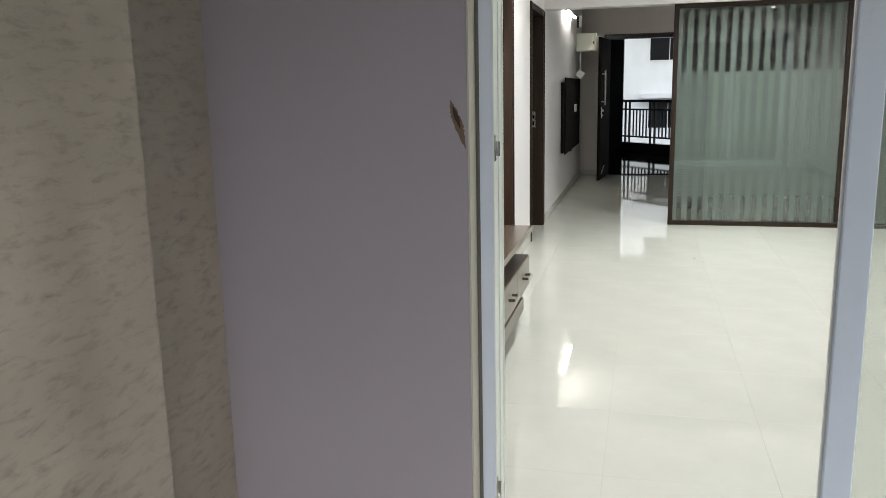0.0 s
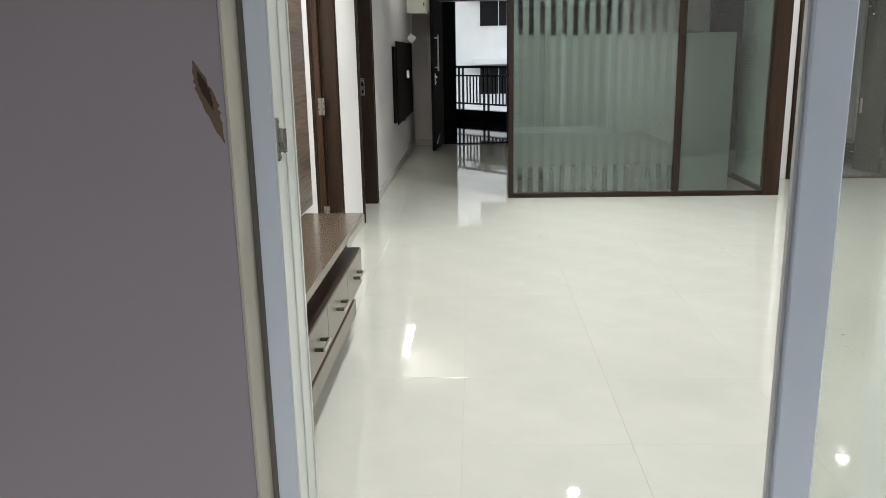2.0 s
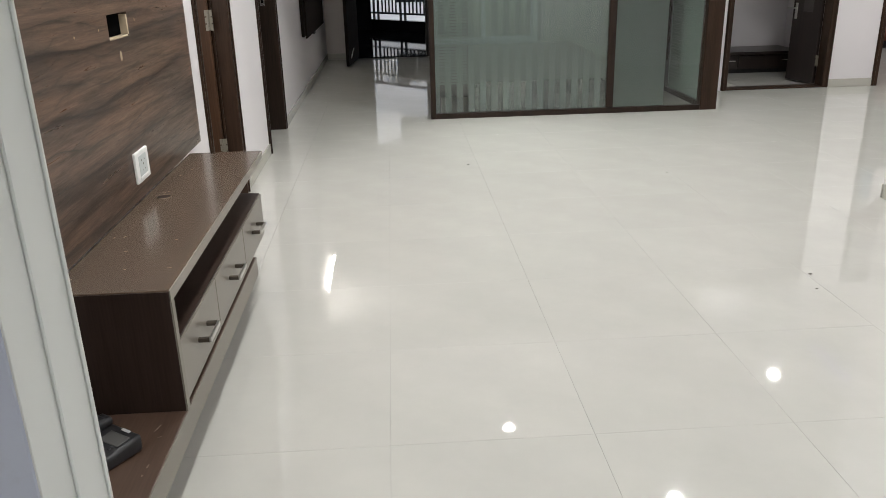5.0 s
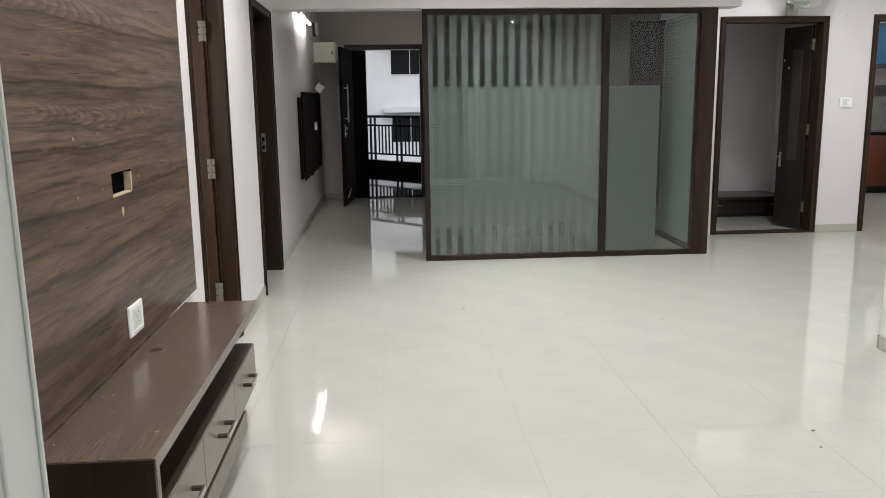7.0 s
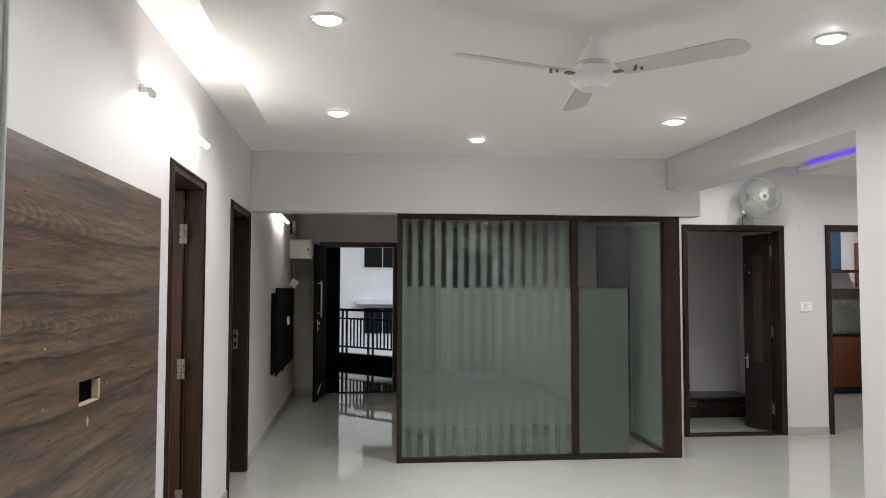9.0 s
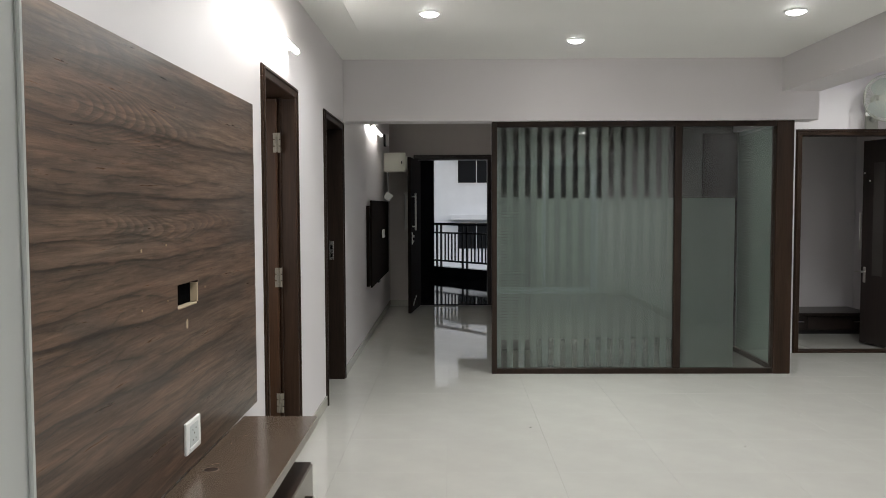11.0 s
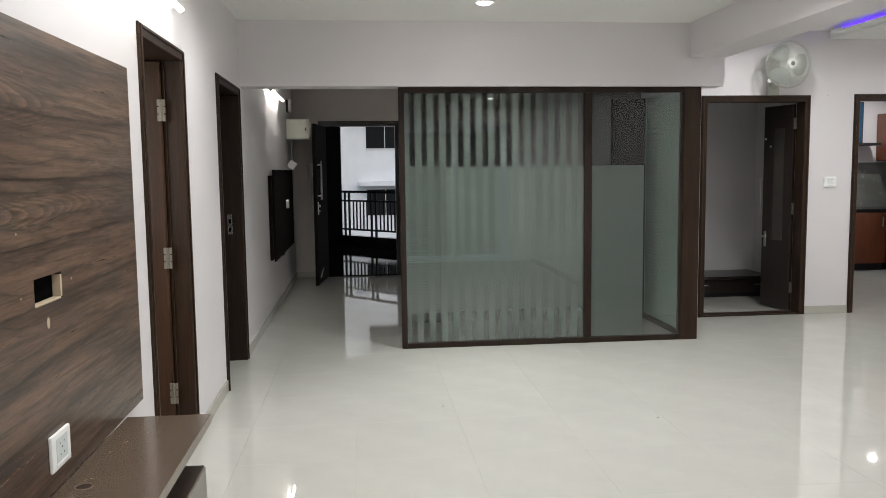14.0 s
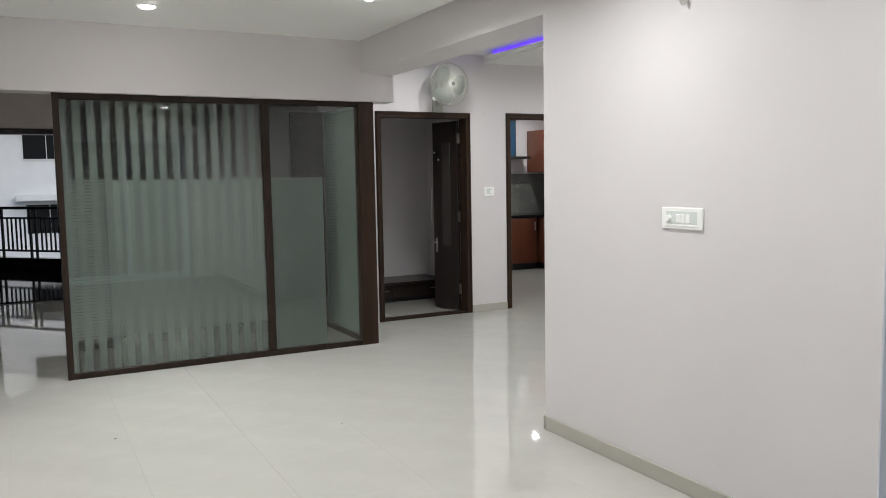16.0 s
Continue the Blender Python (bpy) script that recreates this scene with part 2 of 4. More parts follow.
DRAWER = paint("grey_beige_drawer", (0.185, 0.165, 0.138), 0.30, 0.03, 0.03)
STEEL = paint("brushed_steel", (0.62, 0.61, 0.58), 0.28, 0.04, 0.05, 1.0)
BRONZE = paint("dark_bronze", (0.10, 0.085, 0.07), 0.35, 0.1, 0.05, 0.8)
HINGE = paint("dull_hinge_steel", (0.22, 0.20, 0.16), 0.5, 0.45, 0.1, 0.6)
ALU = paint("powder_coated_aluminium", (0.60, 0.645, 0.75), 0.35, 0.03, 0.03, 0.0, 0.25, (0.42, 0.43, 0.44))
ALU_IN = paint("white_aluminium_inside", (0.74, 0.76, 0.73), 0.35, 0.02, 0.03)
PLASTER = paint("cream_plaster_reveal", (0.48, 0.45, 0.385), 0.7, 0.06, 0.25, 0.0, 0.3)
SEAL = paint("dirty_sealant", (0.12, 0.11, 0.095), 0.7, 0.2, 0.3)
WHITE_P = paint("white_plastic", (0.90, 0.90, 0.88), 0.3, 0.02, 0.0)
INSERT_P = paint("pale_grey_plastic", (0.66, 0.70, 0.69), 0.3, 0.02, 0.0)
GREY_P = paint("grey_plastic", (0.45, 0.46, 0.46), 0.35, 0.02, 0.0)
CREAM_P = paint("cream_plastic", (0.70, 0.70, 0.60), 0.4, 0.03, 0.0)
BLACK_P = paint("black_plastic", (0.018, 0.018, 0.02), 0.35, 0.1, 0.05)
BLACK_M = paint("black_painted_steel", (0.015, 0.015, 0.017), 0.35, 0.1, 0.05)
DARK_HOLE = paint("dark_cavity", (0.004, 0.004, 0.004), 0.95)
DARK_HOLE.node_tree.nodes["Principled BSDF"].inputs["Specular IOR Level"].default_value = 0.0
GLASS_D = glass("dusty_glass")
_n, _l = GLASS_D.node_tree.nodes, GLASS_D.node_tree.links
_dust, _mix = _n.new("ShaderNodeBsdfDiffuse"), _n.new("ShaderNodeMixShader")
_dust.inputs[0].default_value = (0.42, 0.40, 0.34, 1)
_l.new(ramp(_n, _l, noise_tex(_n, _l, coords(_n, _l), 3.0, 6, 0.65), [(0.3, (0.10, 0.10, 0.10)), (0.7, (0.17, 0.17, 0.17))]), _mix.inputs[0])
_l.new(_n["Principled BSDF"].outputs[0], _mix.inputs[1])
_l.new(_dust.outputs[0], _mix.inputs[2])
_l.new(_mix.outputs[0], _n["Material Output"].inputs["Surface"])
GLASS_G = glass("greenish_glass", (0.87, 0.91, 0.88))
GRANITE = paint("black_granite", (0.012, 0.012, 0.014), 0.05, 0.3, 0.0, 0.0, 0.3, (0.04, 0.04, 0.04))
GRANITE.node_tree.nodes["Principled BSDF"].inputs["Specular IOR Level"].default_value = 0.14
GRANITE_G = paint("speckled_granite", (0.17, 0.17, 0.155), 0.2, 0.4, 0.0, 0.0, 0.8, (0.34, 0.33, 0.30))
# dark grey that dims the floor seen through the partition film
FLOOR_DIM = paint("dim_interior_floor", (0.17, 0.165, 0.15), 0.5, 0.08, 0.0)
WHITE_B = paint("white_building_paint", (0.78, 0.79, 0.80), 0.7, 0.04, 0.1)
CAB_RED = wood("red_brown_kitchen_laminate", (0.11, 0.035, 0.018), (0.20, 0.065, 0.032), 0.28, "Z", 0.5, 0.2)
FROST = film("frosted_film", (0.150, 0.167, 0.154), 0.93, 0.56)
# lit copy of the film: light from the dining side is in its colour
FROST_LIT = film("lit_frosted_film", (0.30, 0.36, 0.33), 0.88)
STRIPE = film("stripe_film", (0.160, 0.180, 0.169), 0.72)
LAMP_W = emit("lit_diffuser", (1.0, 0.98, 0.94), 60)
TUBE_W = emit("lit_tube", (1.0, 0.97, 0.90), TUBE)
LED_B = emit("blue_led_glow", (0.10, 0.035, 1.0), 1.8)

# shade of the room behind the partition, put into its wall colour
WALL_DIM = paint("dim_interior_wall", (0.075, 0.073, 0.070), 0.6, 0.05, 0.06)
DARKG = paint("dark_window_glass", (0.010, 0.011, 0.013), 0.45, 0.1, 0.0)
DARKG.node_tree.nodes["Principled BSDF"].inputs["Specular IOR Level"].default_value = 0.1
GROUND = paint("grey_paving", (0.22, 0.22, 0.21), 0.9)
FROST_L = film("light_frosted_film", (0.135, 0.158, 0.146), 0.42, None, 0.30)
FLAKE = paint("brown_bare_plaster", (0.17, 0.115, 0.08), 0.85, 0.4, 0.6, 0.0, 0.9, (0.05, 0.03, 0.018))
FLAKE_D = paint("dark_flake_core", (0.045, 0.028, 0.018), 0.9, 0.4, 0.6, 0.0, 0.9, (0.12, 0.075, 0.045))
FAN_W = paint("greyed_white_enamel", (0.62, 0.60, 0.55), 0.4, 0.06, 0.03)
FAN_P = paint("grey_beige_fan_plastic", (0.42, 0.43, 0.38), 0.4, 0.05, 0.0)
FAN_B = paint("grey_green_fan_blade", (0.33, 0.36, 0.34), 0.3, 0.05, 0.0)
SMOKE = paint("smoked_grey_laminate", (0.10, 0.098, 0.095), 0.3, 0.05, 0.0)
CARD = paint("raw_board_edge", (0.50, 0.40, 0.28), 0.8, 0.1, 0.3)
BLUEP = paint("blue_dark_pane", (0.03, 0.09, 0.16), 0.1, 0.1, 0.0)


def textured_plaster():
    """Sponged beige wall with grey trowel smears and raised grain."""
    m, n, l, b = mat_base("beige_texture_paint", 0.75)
    v = coords(n, l)
    broad = noise_tex(n, l, v, 2.5, 5)
    c = ramp(n, l, broad, [(0.3, (0.345, 0.30, 0.255)), (0.7, (0.43, 0.375, 0.32))])
    sm = noise_tex(n, l, coords(n, l, (1, 13, 44)), 1.0, 8, 0.70, 0.35)
    c = mixc(n, l, ramp(n, l, sm, [(0.50, (0, 0, 0)), (0.64, (0.35, 0.35, 0.35)), (0.76, (0.8, 0.8, 0.8))]), c, (0.15, 0.125, 0.10))
    l.new(c, b.inputs["Base Color"])
    bump(n, l, b, noise_tex(n, l, coords(n, l, (1, 20, 34)), 1.0, 6, 0.7), 0.6, 0.004)
    return m


TEXTURE = textured_plaster()

# ---- mesh helpers ----


def box(bm, x, y, z, bev=0.0, seg=1):
    """A box between x, y and z ranges, its edges rounded by bev."""
    vs = [bm.verts.new((x[i], y[j], z[k])) for i in (0, 1) for j in (0, 1) for k in (0, 1)]
    f = [(0, 1, 3, 2), (4, 6, 7, 5), (0, 4, 5, 1), (2, 3, 7, 6), (0, 2, 6, 4), (1, 5, 7, 3)]
    fs = [bm.faces.new([vs[q] for q in s]) for s in f]
    if bev:
        es = list({e for q in fs for e in q.edges})
        bmesh.ops.bevel(bm, geom=es, offset=bev, segments=seg, affect="EDGES", profile=0.5)
    return bm


def bx(x, y, z, bev=0.0, seg=1):
    return box(bmesh.new(), x, y, z, bev, seg)


def cyl(bm, p, q, r, r2=None, seg=20, caps=True):
    """A round bar from p to q."""
    p, q = Vector(p), Vector(q)
    d = q - p
    m = Matrix.Translation((p + q) / 2) @ d.to_track_quat("Z", "Y").to_matrix().to_4x4()
    bmesh.ops.create_cone(bm, cap_ends=caps, segments=seg, radius1=r, radius2=r if r2 is None else r2, depth=d.length, matrix=m)
    return bm


def lathe(bm, prof, seg=32, m=Matrix()):
    """A turned shape from (radius, height) pairs about the local z axis."""
    rings = []
    for r, z in prof:
        rings.append([bm.verts.new(m @ Vector((r * math.cos(2 * math.pi * k / seg), r * math.sin(2 * math.pi * k / seg), z))) for k in range(seg)])
    for a, c in zip(rings, rings[1:]):
        for k in range(seg):
            bm.faces.new((a[k], a[(k + 1) % seg], c[(k + 1) % seg], c[k]))
    for r in (rings[0], rings[-1]):
        try:
            bm.faces.new(r)
        except ValueError:
            pass
    return bm


def ring(bm, m, R, r, seg=48, sub=8):
    """A torus of radius R and wire radius r in the local xy plane of m."""
    g = [[bm.verts.new(m @ Vector(((R + r * math.cos(2 * math.pi * j / sub)) * math.cos(2 * math.pi * i / seg), (R + r * math.cos(2 * math.pi * j / sub)) * math.sin(2 * math.pi * i / seg), r * math.sin(2 * math.pi * j / sub)))) for j in range(sub)] for i in range(seg)]
    for i in range(seg):
        for j in range(sub):
            bm.faces.new((g[i][j], g[(i + 1) % seg][j], g[(i + 1) % seg][(j + 1) % sub], g[i][(j + 1) % sub]))
    return bm


def mesh_of(name, bm, material, smooth=None):
    bmesh.ops.recalc_face_normals(bm, faces=bm.faces[:])
    me = bpy.data.meshes.new(name)
    bm.to_mesh(me)
    bm.free()
    me.materials.append(material)
    if smooth:
        for p in me.polygons:
            p.use_smooth = True
        me.set_sharp_from_angle(angle=radians(smooth))
    return me


def part(name, bm, material, parent, label="", smooth=None):
    ob = new(name, mesh_of(name, bm, material, smooth))
    ob.parent = parent
    return tagged(ob, label)


def thing(name, at, label, category, group="", kind="", rz=0):
    ob = new(name)
    ob.empty_display_size = 0.1
    ob.matrix_basis = pose(*at, 0, 0, rz)
    return tagged(ob, label, category, group, kind)


def structure(name, bm, material, label, category, smooth=None):
    return tagged(new(name, mesh_of(name, bm, material, smooth)), label, category, "", "structure")


def wall(name, xr, yr, zr, material, label, holes=(), axis="y"):
    """A wall slab with rectangular openings (a0, a1, z0, z1) along its run."""
    run = yr if axis == "y" else xr
    us = sorted({*run, *[h[k] for h in holes for k in (0, 1)]})
    zs = sorted({*zr, *[h[k] for h in holes for k in (2, 3)]})
    solid = set()
    for i, (u0, u1) in enumerate(zip(us, us[1:])):
        for k, (z0, z1) in enumerate(zip(zs, zs[1:])):
            c, d = (u0 + u1) / 2, (z0 + z1) / 2
            if not any(h[0] < c < h[1] and h[2] < d < h[3] for h in holes):
                solid.add((i, k))
    bm, made = bmesh.new(), {}

    def vert(i, side, k):
        if (i, side, k) not in made:
            made[i, side, k] = bm.verts.new((xr[side], us[i], zs[k]) if axis == "y" else (us[i], yr[side], zs[k]))
        return made[i, side, k]

    for i, k in solid:
        for side in (0, 1):
            bm.faces.new([vert(a, side, c) for a, c in ((i, k), (i + 1, k), (i + 1, k + 1), (i, k + 1))])
        for (di, dk), (a, c), (e, g) in (((-1, 0), (i, k), (i, k + 1)), ((1, 0), (i + 1, k), (i + 1, k + 1)), ((0, -1), (i, k), (i + 1, k)), ((0, 1), (i, k + 1), (i + 1, k + 1))):
            if (i + di, k + dk) not in solid:
                bm.faces.new((vert(a, 0, c), vert(e, 0, g), vert(e, 1, g), vert(a, 1, c)))
    return structure(name, bm, material, label, "wall")


# ---- large structure ----
H = 2.658                       # living-room ceiling
BEAM = 2.148                    # underside of the beam over the glass
D1 = (-3.00, -2.15)             # outer edges of the two room doors in the left wall
D2 = (-1.16, -0.195)
CW = 0.06                       # casing width
wall("wall_left", (-0.20, 0.0), (-6.125, 4.72), (0, 2.95), WALL, "pale lilac painted wall with two doorways", [(D1[0] + CW - 0.006, D1[1] - CW + 0.006, 0, 2.066), (D2[0] + CW - 0.006, D2[1] - CW + 0.006, 0, 2.075)])
wall("wall_right", (3.65, 3.85), (-6.125, -2.829), (0, 2.95), WALL, "pale lilac painted wall ending in a corner")
wall("wall_end", (0.0, 1.75), (4.72, 4.90), (0, 2.95), WALL_END, "taupe corridor end wall with the entrance doorway", [(0.419, 1.426, 0, 2.116)], "x")
wall("wall_corridor_right", (1.75, 1.90), (1.11, 4.90), (0, 2.95), WALL, "pale lilac corridor wall")
wall("wall_dining", (3.79, 8.97), (0.905, 1.05), (0, 2.95), WALL, "pale lilac dining wall with bedroom and kitchen doorways", [(4.264, 5.263, 0, 2.108), (5.824, 6.736, 0, 2.119)], "x")
wall("wall_dining_right", (7.60, 7.75), (-2.979, 1.05), (0, 2.95), WALL, "pale lilac dining side wall")
wall("wall_dining_back", (3.85, 7.75), (-3.13, -2.98), (0, 2.95), WALL, "pale lilac dining back wall")
wall("wall_front", (-0.26, 4.05), (-6.503, -6.302), (0, 2.95), WALL_OUT, "grey-lilac painted balcony front wall with a wide doorway", [(0.595, 3.30, 0, 2.20)], "x")
wall("wall_front_inner", (-0.20, 3.85), (-6.302, -6.125), (0, 2.95), WALL, "pale lilac inner leaf of the front wall", [(0.545, 3.35, 0, 2.20)], "x")
structure("beam_over_glass", bx((0.0, 3.96), (-0.115, 0.10), (BEAM, 2.95)), WALL, "pale lilac beam above the glass partition", "beam")
structure("beam_right", bx((3.652, 3.958), (-2.829, -0.117), (2.378, 2.94)), WALL, "pale lilac ceiling beam between living and dining", "beam")
structure("ceiling", bx((-0.1, 3.75), (-6.2, 4.8), (H, 2.9)), CEIL, "white painted ceiling", "ceiling")
structure("ceiling_panel", bx((0.308, 3.42), (-6.125, -1.67), (H - 0.10, H), 0.003), CEIL, "white dropped gypsum ceiling panel", "ceiling")
structure("ceiling_dining", bx((3.70, 7.7), (-3.1, 1.0), (2.78, 2.9)), CEIL, "white dining ceiling with a lit cove", "ceiling")

wall("wall_room_back", (-1.50, -1.38), (-3.6, 0.3), (0, 2.95), WALL, "pale lilac wall of the side rooms")
# unseen opening and fill lamp, added to brighten the open door leaf
wall("wall_room_near", (-1.38, -0.20), (-3.6, -3.48), (0, 2.95), WALL, "pale lilac side room wall with an opening added for a fill lamp", [(-1.2, -0.45, 1.0, 2.1)], "x")
_rl = new("side_room_fill_light", bpy.data.lights.new("side_room_fill_light", "AREA"))
_rl.data.shape, _rl.data.size, _rl.data.size_y, _rl.data.energy, _rl.data.color = "RECTANGLE", 0.7, 1.0, 12, (1.0, 0.98, 0.95)
_rl.matrix_basis = pose(-0.825, -3.54, 1.55, 90, 0, 0)
wall("wall_room_mid", (-1.38, -0.20), (-1.62, -1.50), (0, 2.95), WALL, "pale lilac wall between the side rooms", (), "x")
wall("wall_room_far", (-1.38, -0.20), (0.18, 0.30), (0, 2.95), WALL, "pale lilac side room wall", (), "x")
structure("ceiling_side_rooms", bx((-1.5, -0.1), (-3.6, 0.3), (H + 0.002, 2.9)), CEIL, "white side room ceiling", "ceiling")

# dining ceiling border with the blue cove behind its lip
_b = bmesh.new()
box(_b, (5.50, 7.6), (-2.98, 0.905), (2.70, 2.78))
structure("ceiling_dining_drop", _b, CEIL, "white dropped dining ceiling panel", "ceiling")

floor = structure("floor", bx((-1.5, 9.0), (-6.45, 4.9), (-0.12, -0.002)), GROUT, "cream polished vitrified tile floor with fine joints", "floor")
# ---- skirting ----


def skirting(x, y, wide=0.08):
    structure("baseboard", bx(x, y, (0, wide), 0.003), SKIRT, "cream tile skirting along the wall foot", "baseboard")


for _y in ((-6.13, D1[0]), (D1[1], D2[0]), (D2[1], 4.72)):
    skirting((0.0, 0.010), _y)
skirting((3.640, 3.65), (-6.13, -2.839))
skirting((3.640, 3.86), (-2.829, -2.819))
skirting((5.317, 5.770), (0.895, 0.905))
skirting((6.80, 7.60), (0.895, 0.905))
skirting((0.012, 0.355), (4.71, 4.72))

# ---- balcony side ----
structure("balcony_side_wall", bx((-0.26, -0.06), (-9.05, -6.503), (-0.1, 2.75)), TEXTURE, "beige sponge-textured balcony side wall with grey smears", "wall")
structure("balcony_pilaster", bx((-0.06, 0.022), (-9.05, -6.90), (-0.03, 2.75), 0.006), TEXTURE, "beige sponge-textured pilaster with grey smears", "wall")
structure("balcony_end_wall", bx((3.85, 4.05), (-9.05, -6.503), (-0.1, 2.75)), TEXTURE, "beige textured balcony end wall", "wall")
structure("balcony_ceiling", bx((-0.26, 4.05), (-9.05, -6.503), (2.75, 2.95)), CEIL, "white balcony ceiling", "ceiling")
structure("balcony_floor", bx((-0.26, 4.05), (-9.05, -6.45), (-0.14, -0.03)), GROUT, "grey tiled balcony floor", "floor")
structure("balcony_parapet", bx((-0.06, 3.85), (-9.05, -8.93), (-0.03, 0.45)), WALL_OUT, "grey-lilac balcony parapet", "wall")
structure("door_reveal", bx((0.5955, 0.5995), (-6.50, -6.425), (0, 2.198)), PLASTER, "cream plastered door reveal", "wall")
_b = bmesh.new()
_lo, _hi = ([_b.verts.new((x, y, z)) for x, y in ((0.545, -6.3015), (0.588, -6.3015), (0.588, -6.215), (0.545, -6.126))] for z in (0.0, 2.2))
_b.faces.new(_lo[::-1])
_b.faces.new(_hi)
for _k in range(4):
    _b.faces.new((_lo[_k], _lo[(_k + 1) % 4], _hi[(_k + 1) % 4], _hi[_k]))
bmesh.ops.recalc_face_normals(_b, faces=_b.faces[:])
structure("door_reveal", _b, WALL, "pale lilac splayed plaster reveal inside the doorway", "wall")
structure("door_sealant", bx((0.5957, 0.608), (-6.4295, -6.417), (0, 2.198), 0.003), SEAL, "dirty sealant bead beside the aluminium frame", "trim")

_rf = random.Random(8)


def flake(x, z, half, wide, lean, material, proud, label):
    """A ragged spindle-shaped patch on the outer wall face, leaning and tapering at both ends."""
    b, left, right = bmesh.new(), [], []
    for k in range(25):
        u = -1 + k / 12
        body = wide * max(0.06, (1 - abs(u) ** 1.5)) * (1 + 0.5 * max(0, u - 0.05))
        left.append((x - lean * u * half - body * _rf.uniform(0.75, 1.2), z + u * half))
        right.append((x - lean * u * half + body * _rf.uniform(0.75, 1.2), z + u * half))
    edge = left + right[::-1]
    top = [b.verts.new((px, -6.503 - proud, pz)) for px, pz in edge]
    bot = [b.verts.new((px, -6.5028, pz)) for px, pz in edge]
    for k in range(24):
        b.faces.new((top[k], top[k + 1], top[48 - k], top[49 - k]))
    for k in range(50):
        b.faces.new((top[k], top[(k + 1) % 50], bot[(k + 1) % 50], bot[k]))
    structure("flaked_paint", b, material, label, "paint flake")


flake(0.574, 1.300, 0.055, 0.0112, 0.31, FLAKE, 0.0012, "brown patch where the wall paint has flaked off")
flake(0.571, 1.316, 0.026, 0.0060, 0.34, FLAKE_D, 0.0020, "dark core of the flaked paint patch")

# ---- aluminium sliding door ----
slide = thing("door_1", (0, -6.36, 0), "pale powder-coated aluminium sliding door, slid half open", "door", "", "structure")
for _nm, _x, _y, _z in (("jamb", (0.606, 0.641), (-0.065, 0.054), (0.0, 2.16)), ("jamb", (3.262, 3.298), (-0.065, 0.060), (0.0, 2.16))):
    part(_nm, bx(_x, _y, _z, 0.002), ALU, slide)
part("jamb_lining", bx((0.6405, 0.6425), (-0.0645, 0.0535), (0.022, 2.159), 0.0005), ALU_IN, slide, "white inner face of the frame")
for _y in (-0.012, 0.048):
    part("track_rib", bx((0.6425, 0.6455), (_y, _y + 0.005), (0.03, 2.13), 0.001), ALU_IN, slide)
part("head", bx((0.606, 3.298), (-0.065, 0.060), (2.16, 2.198), 0.002), ALU, slide)
_b = bx((0.641, 3.262), (-0.065, 0.060), (-0.01, 0.008))
for _y in (-0.04, 0.0, 0.04):
    box(_b, (0.641, 3.262), (_y - 0.003, _y + 0.003), (0.008, 0.022))
part("sill_track", _b, ALU, slide)
for _x0, _x1, _yy in ((1.437, 2.45, 0.047), (1.620, 3.26, -0.035)):
    leaf = part("sliding_leaf", bx((_x0, _x0 + 0.066), (_yy - 0.017, _yy + 0.017), (0.022, 2.155), 0.003), ALU, slide)
    part("stile", bx((_x1 - 0.066, _x1), (_yy - 0.017, _yy + 0.017), (0.022, 2.155), 0.003), ALU, leaf)
    part("rail", bx((_x0 + 0.066, _x1 - 0.066), (_yy - 0.015, _yy + 0.015), (0.022, 0.10), 0.003), ALU, leaf)
    part("rail", bx((_x0 + 0.066, _x1 - 0.066), (_yy - 0.015, _yy + 0.015), (2.09, 2.155), 0.003), ALU, leaf)
    part("pane", bx((_x0 + 0.06, _x1 - 0.06), (_yy - 0.003, _yy + 0.003), (0.095, 2.095)), GLASS_D, leaf, "dusty clear glass").visible_shadow = False
    part("gasket", bx((_x0 - 0.006, _x0 + 0.001), (_yy - 0.006, _yy + 0.006), (0.03, 2.15)), GREY_P, leaf)
for _z in (1.24, 0.36):
    _b = bx((0.6425, 0.645), (-0.0635, -0.050), (_z - 0.032, _z + 0.032), 0.001)
    box(_b, (0.6425, 0.654), (-0.050, -0.0465), (_z - 0.020, _z + 0.016), 0.001)
    box(_b, (0.651, 0.654), (-0.061, -0.050), (_z - 0.020, _z + 0.016), 0.001)
    for _q in (-0.026, 0.026):
        cyl(_b, (0.644, -0.0565, _z + _q), (0.6465, -0.0565, _z + _q), 0.0028, seg=10)
    part("latch_keeper", _b, STEEL, slide, "small steel latch keeper")

